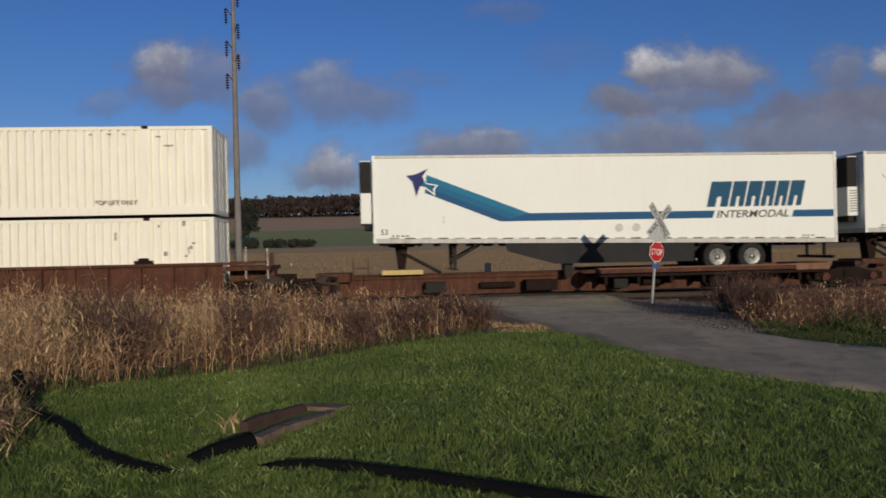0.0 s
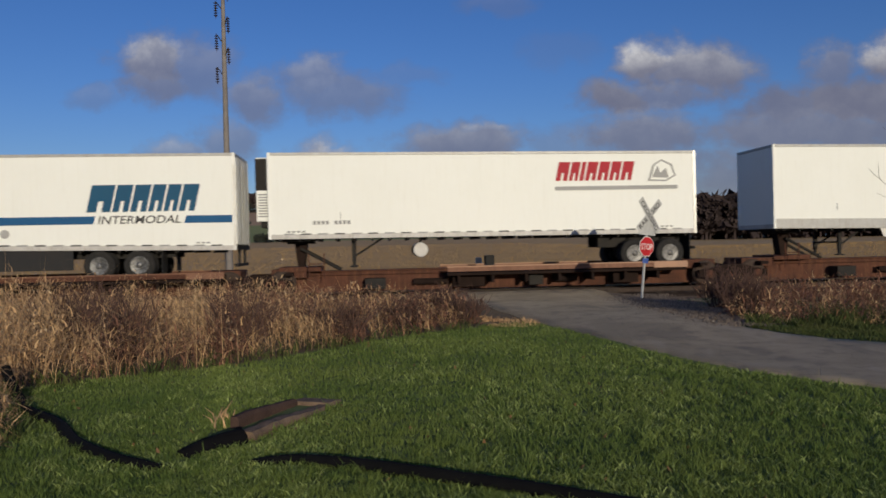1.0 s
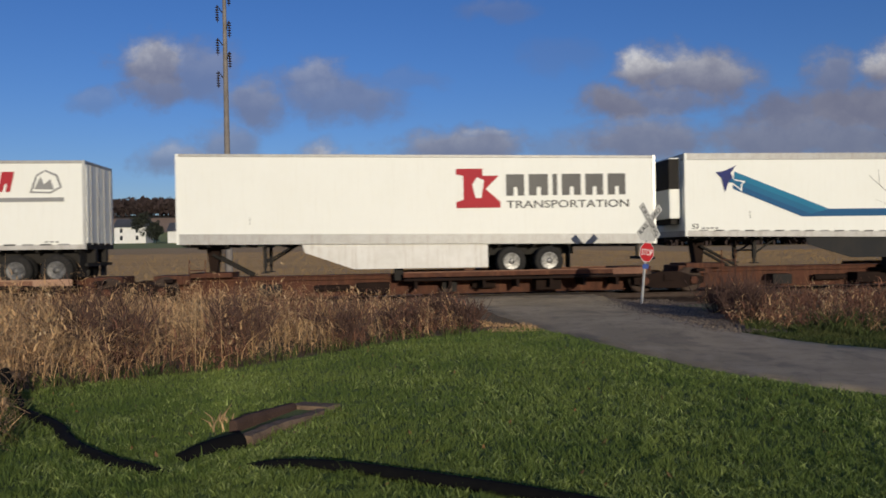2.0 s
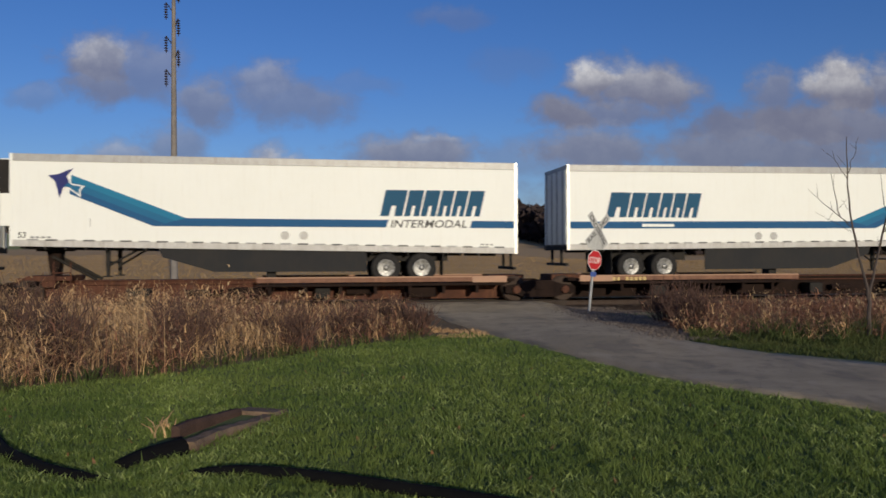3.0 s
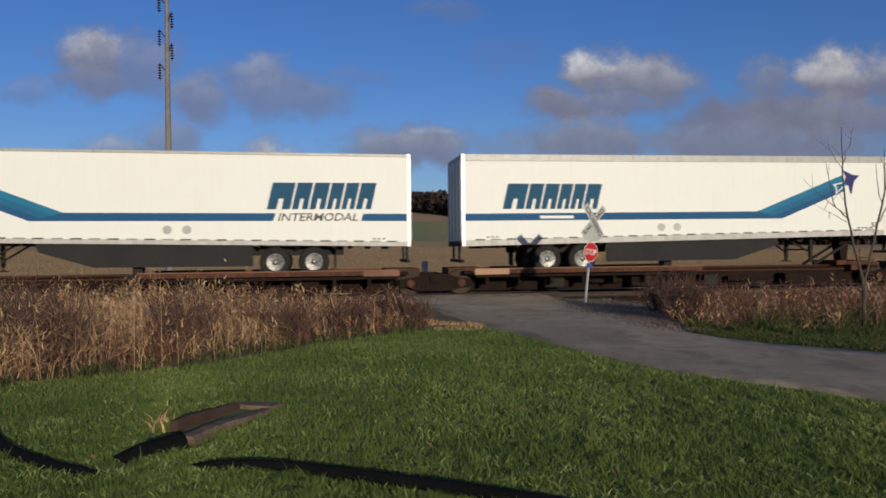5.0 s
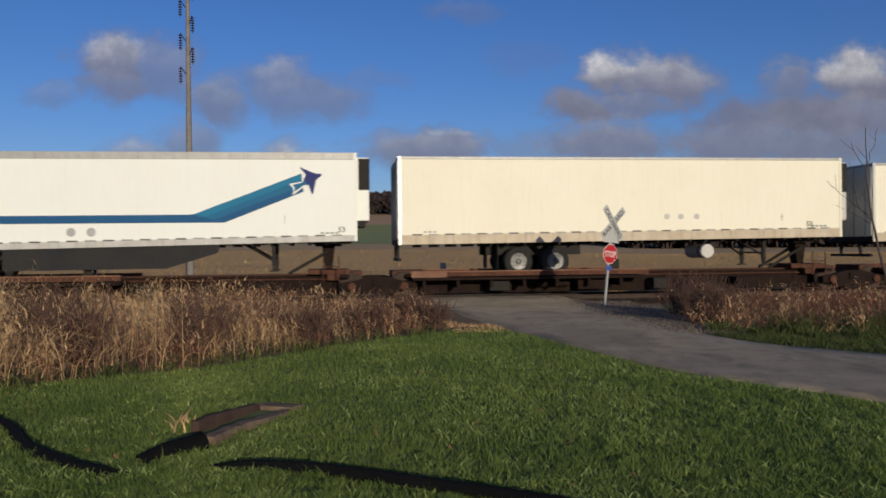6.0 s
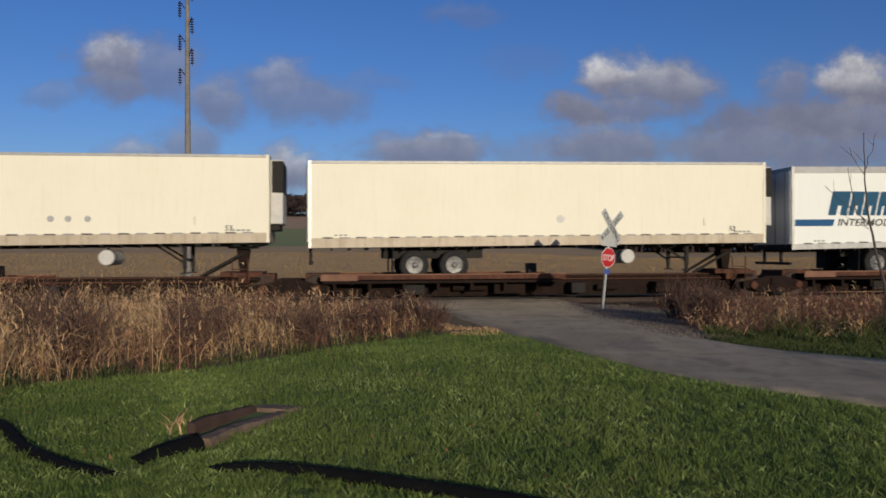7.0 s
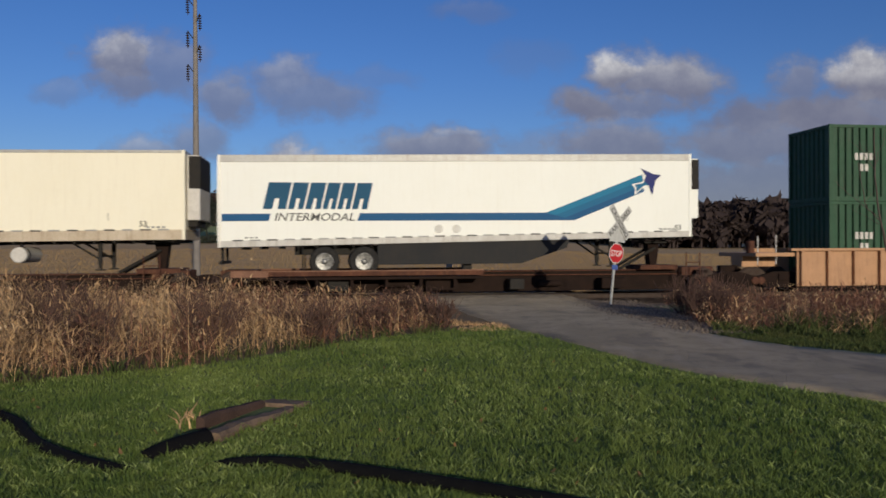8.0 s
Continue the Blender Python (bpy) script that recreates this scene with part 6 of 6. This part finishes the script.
def build_far():
    rng = np.random.default_rng(21)
    # the wood runs along the ridge and comes nearer down the slope
    n = 1500
    us = rng.uniform(-0.85, 0.27, n)
    ys = np.interp(us, [-0.85, 0.0, 0.084, 0.18, 0.27], [455, 470, 400, 290, 215]) + 110 * rng.random(n) ** 1.5
    xs = us * ys
    tops = 1.65 + np.interp(us, [-0.3, -0.1, 0.084, 0.18, 0.27], [0.074, 0.0755, 0.070, 0.058, 0.057]) * ys * rng.uniform(0.965, 1.012, n)
    far_trees("far_woodland", "dark bare woodland along the far ridge", xs, ys, np.clip(tops - land(xs, ys), 7, 17), FARWOOD, 22, 170, 3.4)
    n = 330
    ys = 206 + 60 * rng.random(n) ** 1.3
    us = rng.uniform(0.25, 0.85, n)
    xs = ys * us
    tops = 1.65 + np.interp(us, [0.25, 0.36, 0.46], [0.056, 0.058, 0.062]) * ys * rng.uniform(0.93, 1.02, n)
    far_trees("near_woodland", "dark brown bare wood beyond the stubble field", xs, ys, np.clip(tops - land(xs, ys), 8, 17), FARWOOD, 24, 480, 3.2)
    # hedge on the far edge of the stubble field
    n = 105
    xs = np.linspace(-52, -31.5, n) + rng.normal(0, 0.6, n)
    ys = 146 + 0.13 * xs + rng.normal(0, 1.2, n)
    far_trees("far_hedge", "low dark hedge along the field edge", xs, ys, rng.uniform(1.2, 1.7, n), FAREVERGREEN, 23, 90, 5.0)
    # trees round the farm
    for x, y, h in ((-88.5, 214, 7.0), (-71.5, 236, 13.0), (-98, 226, 10.0)):
        t = far_trees("farm_tree", "dark dense tree beside the white farm buildings", [x], [y], [h], FAREVERGREEN, int(x * -3), 2500)
        t["kind"] = "thing"
        t["category"] = "tree"

    def gable(name, label, category, x, y, w, d, h, ridge, wall, turn, windows):
        z = float(land(np.array(x), np.array(y))) - 0.2
        b = thing(name, label, category)
        part("wall", prism([(-w / 2, 0), (w / 2, 0), (w / 2, h), (-w / 2, h)], -d / 2, d / 2), wall, b)
        bm = bmesh.new()
        for y0, y1 in ((-d / 2 - 0.4, 0), (d / 2 + 0.4, 0)):
            a = [bm.verts.new(p) for p in ((-w / 2 - 0.4, y0, h - 0.1), (w / 2 + 0.4, y0, h - 0.1), (w / 2 + 0.4, y1, h + ridge), (-w / 2 - 0.4, y1, h + ridge))]
            bm.faces.new(a)
        bmesh.ops.solidify(bm, geom=bm.faces[:], thickness=0.15)
        part("roof", bm, ROOF, b, "grey metal roof")
        for sgn in (-1, 1):
            bm = bmesh.new()
            bm.faces.new([bm.verts.new((sgn * w / 2, yy, zz)) for yy, zz in ((-d / 2, h), (d / 2, h), (0, h + ridge))])
            bmesh.ops.solidify(bm, geom=bm.faces[:], thickness=0.1)
            part("gable", bm, wall, b)
        for wx, wz in windows:
            p = part("window", box(wx - 0.5, wx + 0.5, -d / 2 - 0.06, -d / 2 + 0.02, wz, wz + 1.5), BARN, b, "white window frame")
            part("pane", box(wx - 0.4, wx + 0.4, -d / 2 - 0.075, -d / 2 - 0.055, wz + 0.1, wz + 1.4), GLASS, p, "dark glass")
        b.matrix_basis = pose(x, y, z, 0, 0, turn)
    gable("barn", "long white barn with a grey metal roof", "barn", -82, 226, 13, 9, 3.6, 2.6, BARN, 8, ((-3, 1.2), (3, 1.2)))
    gable("farmhouse", "white farmhouse partly hidden by dark trees", "house", -101, 228, 9, 8, 5.0, 2.6, BARN, 8, ((-2.5, 1.0), (2.0, 1.0), (-2.5, 3.2), (2.0, 3.2)))
    # line marker on the far side of the track
    p = track_point(1.2, 5.0)
    mk = thing("line_marker", "small pale marker box on a short post", "marker")
    part("post", box(-0.04, 0.04, -0.04, 0.04, -0.6, 1.0), GALV, mk)
    part("head", box(-0.13, 0.13, -0.1, 0.1, 0.9, 1.4, 0.02), PALE, mk)
    mk.matrix_basis = pose(p.x, p.y, float(land(np.array(p.x), np.array(p.y))) + 0.05)


build_sign()
build_pole()
build_box()
build_pipes()
sapling()
build_lawn()
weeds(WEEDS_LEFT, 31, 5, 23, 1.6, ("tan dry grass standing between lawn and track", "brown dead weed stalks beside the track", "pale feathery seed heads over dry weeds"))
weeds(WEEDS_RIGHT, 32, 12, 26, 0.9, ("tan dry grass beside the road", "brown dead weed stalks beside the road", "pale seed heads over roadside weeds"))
green_fringe([(-6.2, 8.0), (-5.2, 8.9), (-3.9, 10.5), (-2.5, 12.0), (-0.9, 14.1), (0.4, 15.7), (0.3, 16.2), (-1.1, 14.9), (-2.7, 12.8), (-4.1, 11.3), (-6.4, 8.9)], 41, 9000, 0.22, "low green weeds at the foot of the dry grass")
verge([(5.03, 14.3), (5.46, 13.1), (6.0, 12.15), (6.84, 10.9), (9.2, 7.6), (14, 6), (14, 11.8), (8.0, 14.1), (5.6, 15.4)])
green_fringe([(5.2, 14.7), (7.0, 13.2), (12.0, 10.9), (13, 12.2), (8.0, 14.5), (5.5, 15.9)], 42, 22000, 0.20, "low green weeds along the road's edge")
green_fringe([(6.3, 14.3), (8.0, 13.7), (11.0, 12.5), (11.5, 14.5), (8.5, 16.0), (6.6, 15.6)], 49, 3000, 0.45, "olive green weeds among the dry stalks")
green_fringe([(-3.65, 5.3), (-3.6, 5.8), (-4.2, 7.2), (-5.4, 8.9), (-6.6, 8.2), (-5.4, 5.4), (-4.2, 4.9)], 45, 5200, 0.20, "yellow-green weeds at the foot of the dry grass")
green_fringe([(-3.8, 5.4), (-3.75, 5.8), (-4.35, 7.2), (-5.5, 8.9), (-6.6, 8.2), (-5.4, 5.4), (-4.2, 5.0)], 46, 3600, 0.24, "dry straw among the low weeds", STRAW)
loose_gravel()
green_fringe([(-2.5, 6.95), (-2.2, 6.7), (-2.2, 7.1), (-2.45, 7.5)], 43, 70, 0.18, "tuft of long dry grass behind the drain box", STRAW)
green_fringe([(0.3, 15.4), (1.5, 15.3), (1.3, 16.6), (0.2, 17.5)], 44, 1300, 0.075, "dry yellow grass at the lawn's tip", STRAW)
shrub(5.75, 16.3, 0.85, 0.9, 51)
shrub(6.3, 17.0, 0.8, 0.9, 52)
shrub(5.9, 18.3, 0.9, 0.9, 53)
for bx, by, bh, bs in ((-3.7, 12.3, 0.85, 56), (-2.3, 13.5, 0.72, 57), (-5.3, 11.4, 0.95, 58), (-1.3, 15.0, 0.62, 59), (-6.6, 12.6, 1.0, 60), (-4.4, 14.6, 0.85, 61)):
    shrub(bx, by, bh, 1.0, bs)
shrub(-0.1, 16.4, 0.62, 0.9, 54)
shrub(-0.7, 17.2, 0.66, 0.9, 55)
build_stubble()
build_far()
motions()
